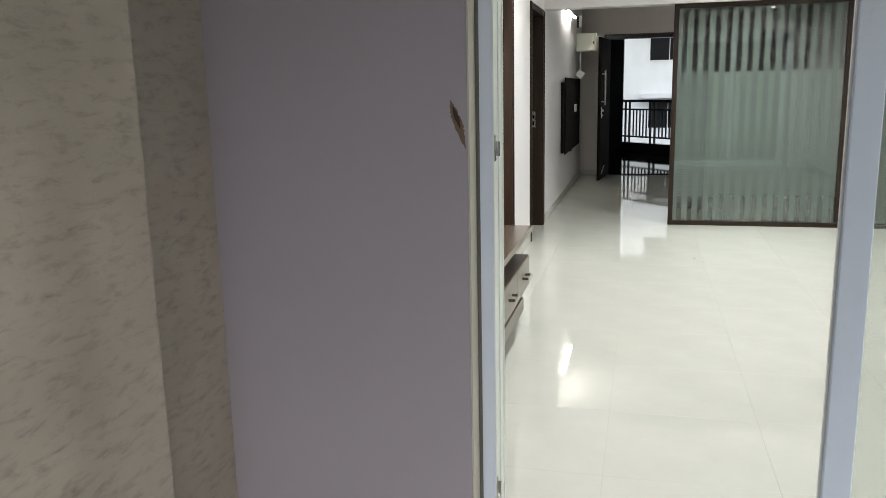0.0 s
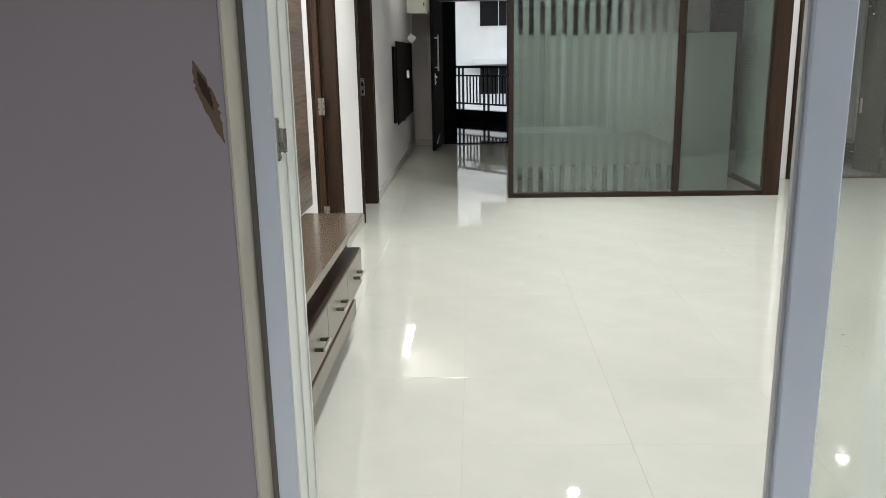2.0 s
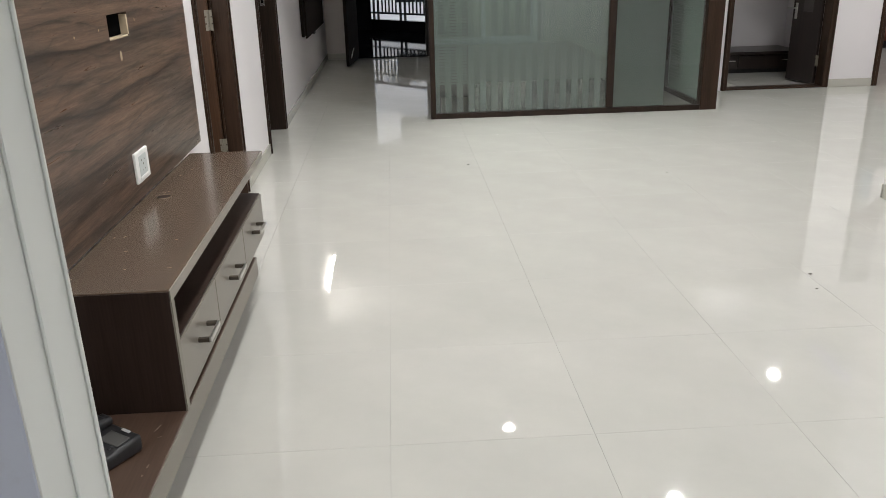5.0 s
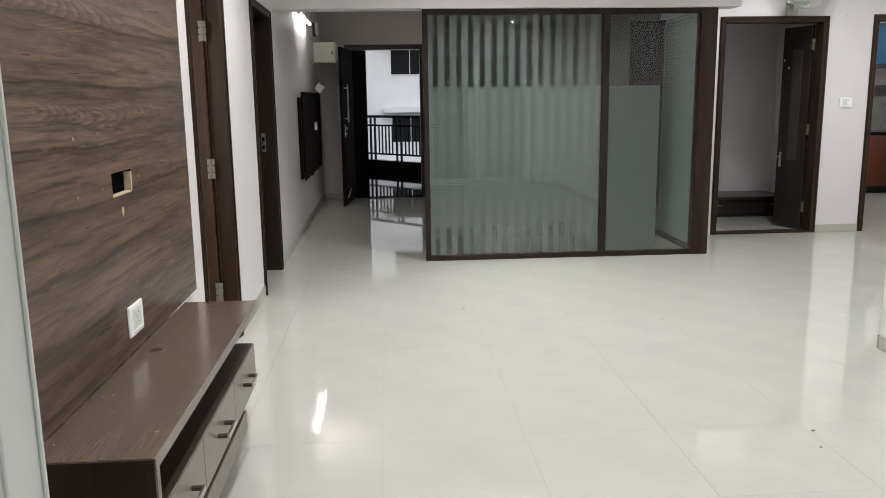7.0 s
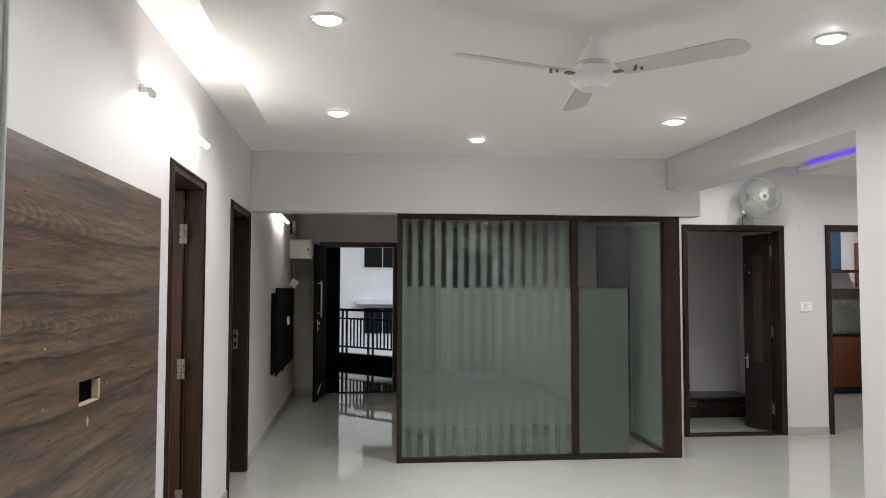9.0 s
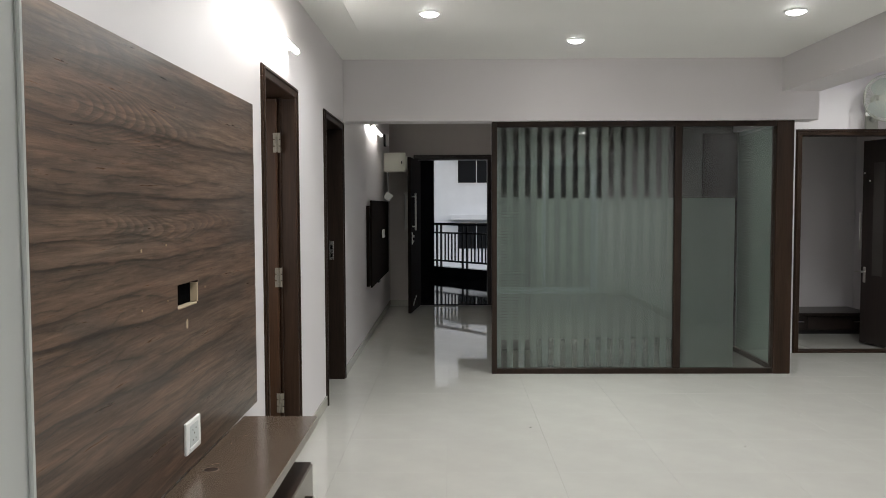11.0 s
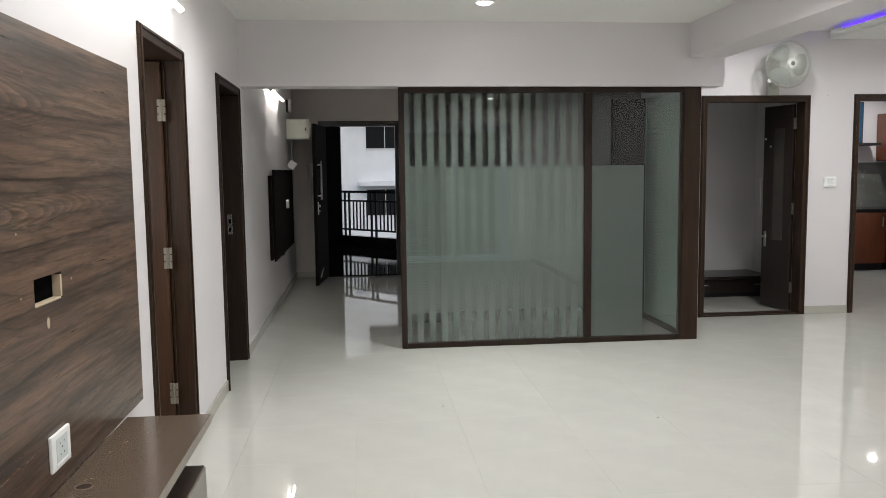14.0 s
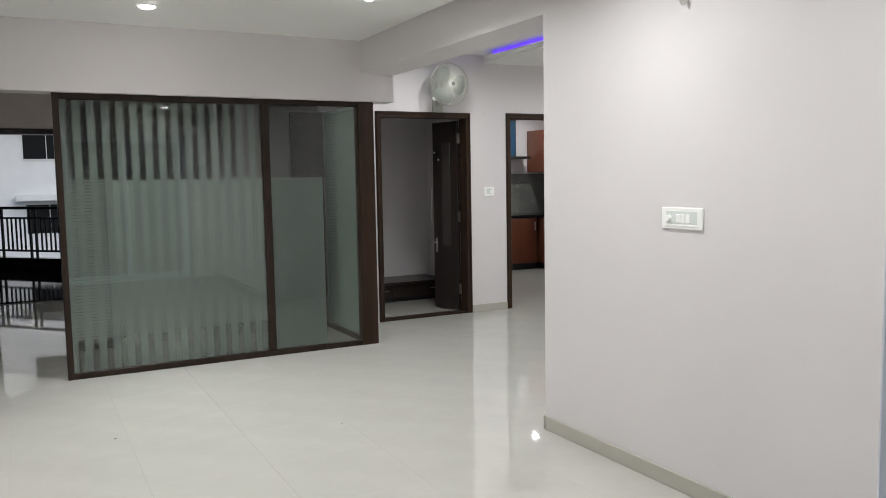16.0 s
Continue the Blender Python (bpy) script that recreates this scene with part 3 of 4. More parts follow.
# ---- room doors ----


def casing(door, span, top, depth, cw, axis, face, material, sill=False):
    """Three-sided stepped casing round an opening; axis is the wall's run, face its room side."""
    a0, a1 = span
    lo, hi = min(face, face + depth), max(face, face + depth)
    side = 1 if depth < 0 else -1
    for nm, ar, zr in (("casing", (a0, a0 + cw), (0, top - cw)), ("casing", (a1 - cw, a1), (0, top - cw)), ("casing_head", (a0, a1), (top - cw, top))):
        y = (lo, hi + 0.012) if side > 0 else (lo - 0.012, hi)
        b = bx(y, ar, zr, 0.004) if axis == "y" else bx(ar, y, zr, 0.004)
        p = part(nm, b, material, door)
        # raised bead along the inner edge
        y2 = (hi + 0.011, hi + 0.020) if side > 0 else (lo - 0.020, lo - 0.011)
        if nm == "casing":
            ar2 = (a0 + 0.008, a0 + 0.024) if ar[0] == a0 else (a1 - 0.024, a1 - 0.008)
            b = bx(y2, ar2, (0, top - 0.008), 0.003) if axis == "y" else bx(ar2, y2, (0, top - 0.008), 0.003)
        else:
            b = bx(y2, (a0 + 0.024, a1 - 0.024), (top - 0.024, top - 0.008), 0.003) if axis == "y" else bx((a0 + 0.024, a1 - 0.024), y2, (top - 0.024, top - 0.008), 0.003)
        part("bead", b, material, p)


def hinge(leaf, m, material=HINGE):
    """Butt hinge: two plates of three lobes each, a five-part knuckle and sunk screws; local x across, z up."""
    b = bmesh.new()
    for sx in (-1, 1):
        x = sorted((sx * 0.003, sx * 0.021))
        for z0, z1 in ((-0.056, -0.022), (-0.016, 0.016), (0.022, 0.056)):
            box(b, x, (-0.0015, 0.0015), (z0, z1), 0.0012)
        box(b, sorted((sx * 0.003, sx * 0.012)), (-0.0012, 0.0012), (-0.054, 0.054))
    for k in range(5):
        cyl(b, (0, -0.004, -0.054 + 0.0222 * k), (0, -0.004, -0.0345 + 0.0222 * k), 0.0062, seg=12)
    b.transform(m)
    part("hinge", b, material, leaf, "worn metal butt hinge")


def lever(leaf, m, long=0.16):
    """Backplate with keyhole and a lever handle; local y out of the door."""
    b = bx((-0.018, 0.018), (0, 0.004), (-long / 2, long / 2), 0.002)
    cyl(b, (0, 0.004, 0.03), (0, 0.035, 0.03), 0.008, seg=12)
    box(b, (-0.008, 0.10), (0.030, 0.042), (0.022, 0.036), 0.004)
    cyl(b, (0, 0.004, -0.045), (0, 0.006, -0.045), 0.007, seg=10)
    b.transform(m)
    part("lever_handle", b, STEEL, leaf, "steel lever handle on a backplate")


door2 = thing("door_2", (0, 0, 0), "reddish-brown wooden room door standing open inwards in its dark frame", "door", "", "structure")
casing(door2, D1, 2.12, -0.20, CW, "y", 0.0, FRAME_W)
_lf = part("door_leaf", bx((-0.93, -0.092), (D1[1] - CW - 0.050, D1[1] - CW - 0.012), (0.008, 2.05), 0.003), DOOR_R, door2)
for _z in (0.30, 1.03, 1.80):
    hinge(_lf, pose(-0.088, D1[1] - CW - 0.051, _z))
part("stop_bead", bx((-0.088, -0.076), (D1[1] - CW - 0.014, D1[1] - CW), (0, 2.06), 0.002), FRAME_W, door2)

door3 = thing("door_3", (0, 0, 0), "dark brown wooden room door in its dark frame, ajar", "door", "", "structure")
casing(door3, D2, 2.129, -0.20, CW, "y", 0.0, FRAME_D)
_lf = part("door_leaf", bx((-0.19, -0.152), (D2[0] + CW + 0.006, D2[1] - CW - 0.006), (0.008, 2.06), 0.003), WENGE, door3)
lever(_lf, pose(-0.151, D2[0] + CW + 0.09, 1.04, 0, 0, -90))
_sp = part("striker_plate", bx((-0.106, -0.070), (D2[1] - CW - 0.004, D2[1] - CW - 0.0005), (1.0, 1.155), 0.0015), STEEL, door3, "steel striker plate")
for _z in (1.035, 1.10):
    part("bolt_hole", bx((-0.097, -0.079), (D2[1] - CW - 0.0048, D2[1] - CW - 0.0042), (_z - 0.014, _z + 0.018)), DARK_HOLE, _sp, "dark bolt hole")

# bedroom door in the dining wall
door4 = thing("door_4", (0, 0, 0), "dark wooden bedroom door standing open inwards", "door", "", "structure")
casing(door4, (4.21, 5.317), 2.162, 0.145, CW, "x", 0.905, FRAME_W)
part("threshold", bx((4.27, 5.257), (0.90, 1.05), (0.0, 0.016), 0.003), FRAME_W, door4)
leaf4 = part("door_leaf", bx((-0.40, 0.0), (-0.018, 0.018), (0.02, 2.09), 0.003), WENGE, door4)
leaf4.matrix_basis = pose(5.250, 1.06, 0, 0, 0, -76)
part("inset_panel", bx((-0.25, -0.11), (-0.0215, -0.0175), (0.72, 1.86), 0.002), INSET, leaf4, "narrow grey-brown inset panel")
for _z in (0.25, 1.05, 1.90):
    hinge(leaf4, pose(0.030, -0.022, _z))
lever(leaf4, pose(-0.35, -0.018, 0.72, 0, 0, 180))
part("pull_bar", bx((-0.408, -0.395), (-0.05, -0.03), (0.98, 1.36), 0.004), STEEL, leaf4, "slim steel pull bar")
for _z, _x in ((1.76, -0.37), (1.68, -0.30)):
    part("screw_cap", cyl(bmesh.new(), (_x, -0.018, _z), (_x, -0.024, _z), 0.010, seg=12), WHITE_P, leaf4, "small white cap")

# kitchen doorway
door5 = thing("door_5", (0, 0, 0), "dark wooden kitchen door frame without a leaf in view", "door", "", "structure")
casing(door5, (5.77, 6.79), 2.173, 0.145, CW, "x", 0.905, FRAME_W)

# entrance door
door6 = thing("door_6", (0, 0, 0), "black-brown entrance door standing open into the corridor", "door", "", "structure")
casing(door6, (0.355, 1.49), 2.18, 0.18, 0.07, "x", 4.72, WENGE)
part("threshold", bx((0.425, 1.42), (4.70, 4.90), (0.0, 0.018), 0.003), GRANITE, door6)
leaf6 = part("door_leaf", bx((-0.97, 0.0), (-0.02, 0.02), (0.012, 2.09), 0.004), WENGE_M, door6)
leaf6.matrix_basis = pose(0.438, 4.70, 0, 0, 0, 84.3)
for _s in (-1, 1):
    _b = bmesh.new()
    cyl(_b, (-0.86, _s * 0.07, 1.12), (-0.86, _s * 0.07, 1.62), 0.012, seg=14)
    for _z in (1.17, 1.57):
        cyl(_b, (-0.86, _s * 0.02, _z), (-0.86, _s * 0.07, _z), 0.009, seg=12)
    part("pull_handle", _b, STEEL, leaf6, "long tubular steel pull handle", 40)
    _b = bx((-0.885, -0.835), (_s * 0.021 - 0.003, _s * 0.021 + 0.003), (0.93, 1.09), 0.002)
    cyl(_b, (-0.86, _s * 0.02, 1.04), (-0.86, _s * 0.05, 1.04), 0.016, seg=14)
    cyl(_b, (-0.86, _s * 0.02, 0.97), (-0.86, _s * 0.045, 0.97), 0.012, seg=14)
    part("lock_plate", _b, STEEL, leaf6, "steel lock with round cylinders", 40)
_b = cyl(bmesh.new(), (-0.80, -0.024, 0.10), (-0.70, -0.05, 0.22), 0.008, seg=10)
part("door_stay", _b, STEEL, leaf6)

# ---- entrance landing and the building opposite ----
structure("landing_floor", bx((-3.2, 4.2), (4.90, 10.5), (-0.15, -0.02)), GRANITE, "polished black granite landing floor", "floor")
structure("landing_ceiling", bx((-3.2, 4.2), (4.90, 10.5), (2.75, 2.95)), CEIL, "white landing ceiling", "ceiling")
structure("landing_beam", bx((-3.2, 4.2), (10.0, 10.5), (2.52, 2.75)), WALL_OUT, "grey landing edge beam", "beam")
structure("landing_wall", bx((-3.2, 0.0), (4.90, 5.05), (-0.02, 2.75)), WALL_OUT, "grey landing wall", "wall")
structure("landing_wall", bx((1.75, 4.2), (4.90, 5.05), (-0.02, 2.75)), WALL_OUT, "grey landing wall", "wall")
structure("landing_side_wall", bx((-3.4, -3.2), (4.90, 10.5), (-0.02, 2.75)), WALL_OUT, "grey landing side wall", "wall")
# granite black here stands for the shade on an unlit wall
structure("landing_column", bx((-0.7, 0.535), (9.72, 10.3), (-0.02, 2.75), 0.01), GRANITE, "column at the landing edge, coloured black for its unlit side", "column")
# the landing edge runs aslant to the corridor
rail = thing("railing", (0.535, 9.90, 0), "black painted steel landing railing with upright bars", "railing", rz=-48)
for _z, _h in ((1.075, 0.05), (0.895, 0.035), (0.315, 0.035)):
    part("rail_bar", bx((0.0, 3.3), (-0.02, 0.02), (_z - _h / 2, _z + _h / 2), 0.004), BLACK_M, rail)
part("kerb", bx((0.0, 3.3), (-0.06, 0.12), (-0.02, 0.19), 0.006), GRANITE, rail, "dark granite kerb under the railing")
_me = mesh_of("bar", bx((-0.013, 0.013), (-0.010, 0.010), (0.30, 0.885)), BLACK_M)
_mp = mesh_of("post", bx((-0.018, 0.018), (-0.016, 0.016), (0.19, 1.07)), BLACK_M)
for _k in range(4):
    for _q in (0.09, 0.22, 0.345, 0.445, 0.55, 0.65, 0.75):
        if _q + 0.79 * _k < 3.25:
            _o = new("post" if _q < 0.3 else "bar", _mp if _q < 0.3 else _me)
            _o.parent, _o.location = rail, (_q + 0.79 * _k, 0, 0)

opp = thing("building", (0, 29.0, 0), "white painted apartment building across the gap with dark windows", "building")
part("wall", bx((-16, 22), (0.0, 8.0), (-15, 18)), WHITE_B, opp)
part("roof", bx((-16.4, 22.4), (-0.4, 8.4), (18, 18.4)), WHITE_B, opp)
for _fl in range(-3, 5):
    for _x in (-9.0, -4.0, 1.13, 6.2, 11.4):
        _z = -0.50 + _fl * 2.96
        _w = part("window", bx((_x, _x + 1.75), (-0.03, 0.10), (_z, _z + 1.24)), WHITE_B, opp, "dark two-pane window with a white frame")
        for _p in (0, 1):
            part("pane", bx((_x + 0.05 + 0.84 * _p, _x + 0.86 + 0.84 * _p), (-0.045, -0.031), (_z + 0.05, _z + 1.19)), DARKG, _w)
        part("shade_slab", bx((_x - 0.30, _x + 2.05), (-0.60, 0.0), (_z + 1.35, _z + 1.58), 0.01), WHITE_B, opp)
# added out of view: blocks the yellow low sky mirrored in the glass
structure("backdrop_wall", bx((-30, 34), (-27, -26), (-9.0, 3.4)), WALL_OUT, "unseen wall added to hide the low sky from the partition's reflection", "backdrop")
structure("ground", bx((-400, 400), (-400, 400), (-9.2, -9.0)), GROUND, "grey paved ground far below", "ground")

# ---- glass partition ----
part_w = thing("glass_partition", (0, 0, 0), "dark wood framed glass partition with striped frosted film, from floor to beam", "partition")
X0, XM, X1, XE = 1.246, 2.790, 3.640, 3.787
DB = 1.05
for _nm, _x, _z in (("frame_post", (X0, X0 + 0.045), (0, BEAM)), ("frame_post", (XM, XM + 0.062), (0.05, BEAM - 0.045)), ("head_rail", (X0 + 0.045, X1), (BEAM - 0.045, BEAM)), ("bottom_rail", (X0 + 0.045, X1), (0, 0.045))):
    part(_nm, bx(_x, (-0.05, 0.0) if _nm != "frame_post" else (-0.054, 0.0), _z, 0.003), FRAME_D, part_w)
part("corner_post", bx((X1, XE), (-0.056, 0.05), (0, BEAM - 0.001), 0.004), FRAME_W, part_w, "broad dark wood corner post")
for _a, _c in ((X0 + 0.04, XM + 0.004), (XM + 0.058, X1 + 0.004)):
    part("pane", bx((_a, _c), (-0.028, -0.020), (0.04, BEAM - 0.04)), GLASS_G, part_w, "clear greenish glass pane").visible_shadow = False
part("pane", bx((3.705, 3.713), (0.05, DB - 0.05), (0.04, BEAM - 0.04)), GLASS_G, part_w).visible_shadow = False
part("side_rail", bx((3.68, 3.74), (0.05, DB), (0, 0.045)), FRAME_D, part_w)
# milky film, lower part of the front panes
part("frosted_film", bx((1.61, XM + 0.002), (-0.0176, -0.0170), (0.05, 1.50)), FROST, part_w, "milky frosted film on the lower glass")
part("frosted_film", bx((XM + 0.06, 3.31), (-0.0176, -0.0170), (0.05, 1.50)), FROST_L, part_w).visible_shadow = False
part("frosted_film", bx((3.7135, 3.7142), (0.052, DB - 0.002), (0.042, BEAM - 0.002)), FROST_LIT, part_w, "frosted film on the return pane, coloured paler for the dining light")
_ms = mesh_of("film_stripe", bx((-0.027, 0.027), (-0.0192, -0.0184), (0.05, BEAM - 0.05)), STRIPE)
for _k in range(14):
    _o = new("film_stripe", _ms)
    _o.parent, _o.location = part_w, (1.4025 + 0.1008 * _k, 0, 0)
part("film_stripe", bx((X0 + 0.042, 1.328), (-0.0192, -0.0184), (0.05, BEAM - 0.05)), STRIPE, part_w)
# fine etched lines near one edge and on the far side of the return pane
_ml = mesh_of("etched_line", bx((0, 0.275), (-0.0182, -0.0178), (-0.0085, 0.0085)), STRIPE)
for _k in range(50):
    _o = new("etched_line", _ml)
    _o.parent, _o.location = part_w, (X0 + 0.05, 0, 0.30 + 0.0245 * _k)
_mq = mesh_of("etched_line", bx((3.702, 3.7045), (0.70, 0.99), (-0.004, 0.004)), SMOKE)
for _k in range(64):
    _o = new("etched_line", _mq)
    _o.parent, _o.location = part_w, (0, 0, 0.16 + 0.030 * _k)
# added slab: its colour stands for shade on the floor behind the glass
structure("floor_partition", bx((1.346, 3.66), (0.01, DB), (0.0, 0.006)), FLOOR_DIM, "slab added to darken the floor inside the glass partition", "floor")
structure("beam_return", bx((3.66, 3.785), (0.101, DB), (BEAM, 2.95)), WALL, "pale lilac bulkhead above the return pane", "beam")
# both walls are coloured near black to stand for the dim interior
structure("partition_side_wall", bx((1.314, 1.345), (0.101, DB), (0, 2.95)), WALL_DIM, "side wall behind the glass partition, coloured dark for the dim interior", "wall")
structure("partition_back_wall", bx((1.314, 3.79), (DB, DB + 0.06), (0, 2.95)), WALL_DIM, "wall behind the glass partition, coloured dark for the dim interior", "wall")

cup = thing("wall_panel", (0, 0, 0), "dark brown laminate panel on the wall inside the glass partition", "wall panel")
part("board", bx((3.36, 3.695), (DB - 0.03, DB - 0.002), (0.30, 2.14), 0.003), WENGE_M, cup)

# ---- television wall ----
tvp = thing("tv_wall_panel", (0, 0, 0), "walnut-look laminate wall panel with flowing dark grain and a cut-out", "wall panel")
_y0, _y1, _z0, _z1 = -5.275, -3.266, 0.558, 1.887
_hy, _hz = (-4.272, -4.068), (1.103, 1.183)
_b = bmesh.new()
for _ys, _zs in (((_y0, _hy[0]), (_z0, _z1)), ((_hy[1], _y1), (_z0, _z1)), (_hy, (_z0, _hz[0])), (_hy, (_hz[1], _z1))):
    box(_b, (0.001, 0.028), _ys, _zs)
bmesh.ops.remove_doubles(_b, verts=_b.verts[:], dist=1e-5)
part("board", _b, FIG, tvp)
part("edge_strip", bx((0.0005, 0.030), (_y0 - 0.003, _y0), (_z0, _z1), 0.0), EDGE_B, tvp, "dark edging")
part("cavity", bx((0.001, 0.004), _hy, _hz), DARK_HOLE, tvp, "dark cut-out for wiring")
part("cut_edge", bx((0.004, 0.0285), (_hy[1] - 0.012, _hy[1]), (_hz[0] + 0.006, _hz[1] - 0.008), 0.001), CARD, tvp, "raw pale edge of the cut-out")
part("cut_edge", bx((0.004, 0.0285), (_hy[0], _hy[1] - 0.012), (_hz[0], _hz[0] + 0.006), 0.001), CARD, tvp)
_b = bmesh.new()
bmesh.ops.create_uvsphere(_b, u_segments=12, v_segments=6, radius=0.5, matrix=Matrix.Translation((0.0285, -4.187, 1.047)) @ Matrix.Diagonal((0.002, 0.022, 0.034, 1)))
part("putty_spot", _b, CARD, tvp, "dab of pale putty")
for _yy, _zz, _r in ((-4.562, 1.310, 0.0055), (-4.366, 1.317, 0.004), (-3.990, 1.151, 0.0045), (-4.361, 1.144, 0.0035), (-4.566, 1.140, 0.004), (-4.263, 1.750, 0.003)):
    part("screw_plug", cyl(bmesh.new(), (0.027, _yy, _zz), (0.0288, _yy, _zz), _r, seg=10), CARD, tvp)
for _yy, _zz, _l, _a in ((-4.117, 1.317, 0.022, 70), (-4.130, 1.300, 0.012, 60), (-4.215, 1.334, 0.014, 80), (-4.02, 1.325, 0.010, 75), (-4.30, 1.335, 0.03, 12)):
    _b = bx((0, 0.0003), (-_l / 2, _l / 2), (-0.0012, 0.0012))
    _b.transform(pose(0.028, _yy, _zz, _a, 0, 0))
    part("scratch", _b, SCUFF, tvp)
structure("wall_lining", bx((0.0, 0.0275), (-5.345, -5.279), (0.21, 2.10), 0.001), EDGE_B, "brown laminate strip beside the panel", "wall lining")
structure("wall_lining", bx((0.0, 0.010), (-6.12, -5.3455), (0.21, 2.10)), WENGE, "dark brown laminate lining beside the panel", "wall lining")


def socket_plate(at, m, w, h, name, label, rocker):
    s = thing(name, at, label, "socket" if "socket" in name else "switch")
    b = bx((0, 0.011), (-w / 2, w / 2), (-h / 2, h / 2), 0.004, 2)
    s.matrix_basis = pose(*at) @ m
    part("plate", b, WHITE_P, s)
    part("insert", bx((0.0105, 0.0125), (-w / 2 + 0.030, w / 2 - 0.030), (-h / 2 + 0.022, h / 2 - 0.016), 0.0008), INSERT_P, s, "pale grey-white insert")
    part("rim", bx((0.0105, 0.0140), (-w / 2 + 0.024, w / 2 - 0.024), (-h / 2 + 0.012, -h / 2 + 0.021), 0.0015), WHITE_P, s)
    if "socket" in name:
        for yy, zz, r in ((-0.016, 0.020, 0.003), (0.016, 0.020, 0.003), (0, 0.006, 0.0035), (-0.014, -0.014, 0.003), (0.014, -0.014, 0.003)):
            part("pin_hole", cyl(bmesh.new(), (0.012, yy, zz), (0.0128, yy, zz), r, seg=10), SEAL, s)
    for k, yy in enumerate(rocker):
        part("rocker", bx((0.012, 0.0145), (yy - 0.0135, yy + 0.0135), (-0.019, 0.019), 0.0015), WHITE_P, s)
    return s


socket_plate((0.028, -4.172, 0.670), Matrix(), 0.145, 0.108, "wall_socket", "white plastic power socket plate on the walnut panel", [])
socket_plate((5.544, 0.905, 1.318), pose(0, 0, 0, 0, 0, -90), 0.13, 0.10, "light_switch", "white plastic switch plate on the dining wall", [0.022])
_s = socket_plate((3.65, -3.91, 1.273), pose(0, 0, 0, 0, 0, 180), 0.25, 0.098, "switch_board", "wide white modular switch plate with a fan regulator", [-0.02, 0.01, 0.04])
part("regulator_knob", lathe(bmesh.new(), [(0.016, 0), (0.016, 0.006), (0.012, 0.016), (0.0, 0.016)], 18, pose(0.013, -0.075, 0, 0, 90, 0)), WHITE_P, _s, "", 40)

unit = thing("tv_unit", (0, 0, 0), "floating brown laminate television unit with three grey-beige drawers", "cabinet")
UY0, UY1, UD = -5.070, -3.505, 0.341
part("top", bx((0.030, UD), (UY0, UY1), (0.522, 0.555), 0.002), UNIT_TOP, unit, "scuffed brown laminate top")
part("top_edge", bx((UD - 0.001, UD + 0.002), (UY0, UY1), (0.523, 0.554)), EDGE, unit)
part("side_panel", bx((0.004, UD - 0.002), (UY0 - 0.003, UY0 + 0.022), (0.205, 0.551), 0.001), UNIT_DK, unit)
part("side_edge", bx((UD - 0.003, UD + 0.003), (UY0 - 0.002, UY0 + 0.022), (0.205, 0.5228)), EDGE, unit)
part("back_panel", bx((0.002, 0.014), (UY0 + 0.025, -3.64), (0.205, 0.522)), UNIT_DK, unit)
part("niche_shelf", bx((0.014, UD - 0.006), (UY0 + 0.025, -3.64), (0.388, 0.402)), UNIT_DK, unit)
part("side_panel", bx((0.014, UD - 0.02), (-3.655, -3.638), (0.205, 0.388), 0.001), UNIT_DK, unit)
part("support", bx((0.10, 0.13), (-3.66, -3.60), (0.402, 0.522), 0.002), UNIT_DK, unit)
part("base_shelf", bx((0.004, UD), (-5.95, -3.90), (0.130, 0.205), 0.002), SHELF, unit, "worn brown base shelf")
part("base_edge", bx((UD - 0.0005, UD + 0.003), (-5.95, -3.90), (0.128, 0.2045)), EDGE, unit)
for _k, (_a, _c) in enumerate(((UY0 + 0.03, -4.60), (-4.595, -4.10), (-4.095, -3.638))):
    dr = part("drawer", bx((UD - 0.018, UD), (_a, _c), (0.222, 0.396), 0.0015), DRAWER, unit, "grey-beige drawer front")
    part("drawer_box", bx((0.02, UD - 0.018), (_a + 0.012, _c - 0.012), (0.235, 0.380)), UNIT_DK, dr)
    _m = (_a + _c) / 2
    _b = bmesh.new()
    for _q in (-0.055, 0.055):
        part("handle_foot", bx((UD, UD + 0.034), (_m + _q - 0.006, _m + _q + 0.006), (0.311, 0.325), 0.002), BRONZE, dr, "dark bronze handle foot")
    box(_b, (UD + 0.032, UD + 0.040), (_m - 0.062, _m + 0.062), (0.310, 0.326), 0.002)
    part("handle", _b, STEEL, dr, "steel bow handle")
_b = lathe(bmesh.new(), [(0.026, 0), (0.0255, 0.0015), (0.0235, 0.0015), (0.0235, -0.004)], 24, pose(0.10, -4.19, 0.5552))
part("cable_grommet", _b, SCUFF, unit, "round cable hole rim", 40)
part("grommet_hole", cyl(bmesh.new(), (0.10, -4.19, 0.5548), (0.10, -4.19, 0.556), 0.023, seg=20), UNIT_DK, unit)

phone = thing("telephone", (0.163, -5.290, 0.205), "black corded desk telephone on the low shelf", "telephone", rz=-34)
SLOPE = 0.12


def on_phone(x, y, z, hx, hy, hz, bev):
    """A small block lying on the sloping top of the telephone."""
    b = bx((-hx, hx), (-hy, hy), (0, hz), bev)
    b.transform(pose(x, y, 0.024 + SLOPE * (y + 0.10) + z, math.degrees(math.atan(SLOPE)), 0, 0))
    return b


_b = bx((-0.070, 0.072), (-0.10, 0.10), (0.0, 0.024), 0.010, 3)
for _v in _b.verts:
    if _v.co.z > 0.012:
        _v.co.z += SLOPE * (_v.co.y + 0.10)
part("base", _b, BLACK_P, phone, smooth=40)
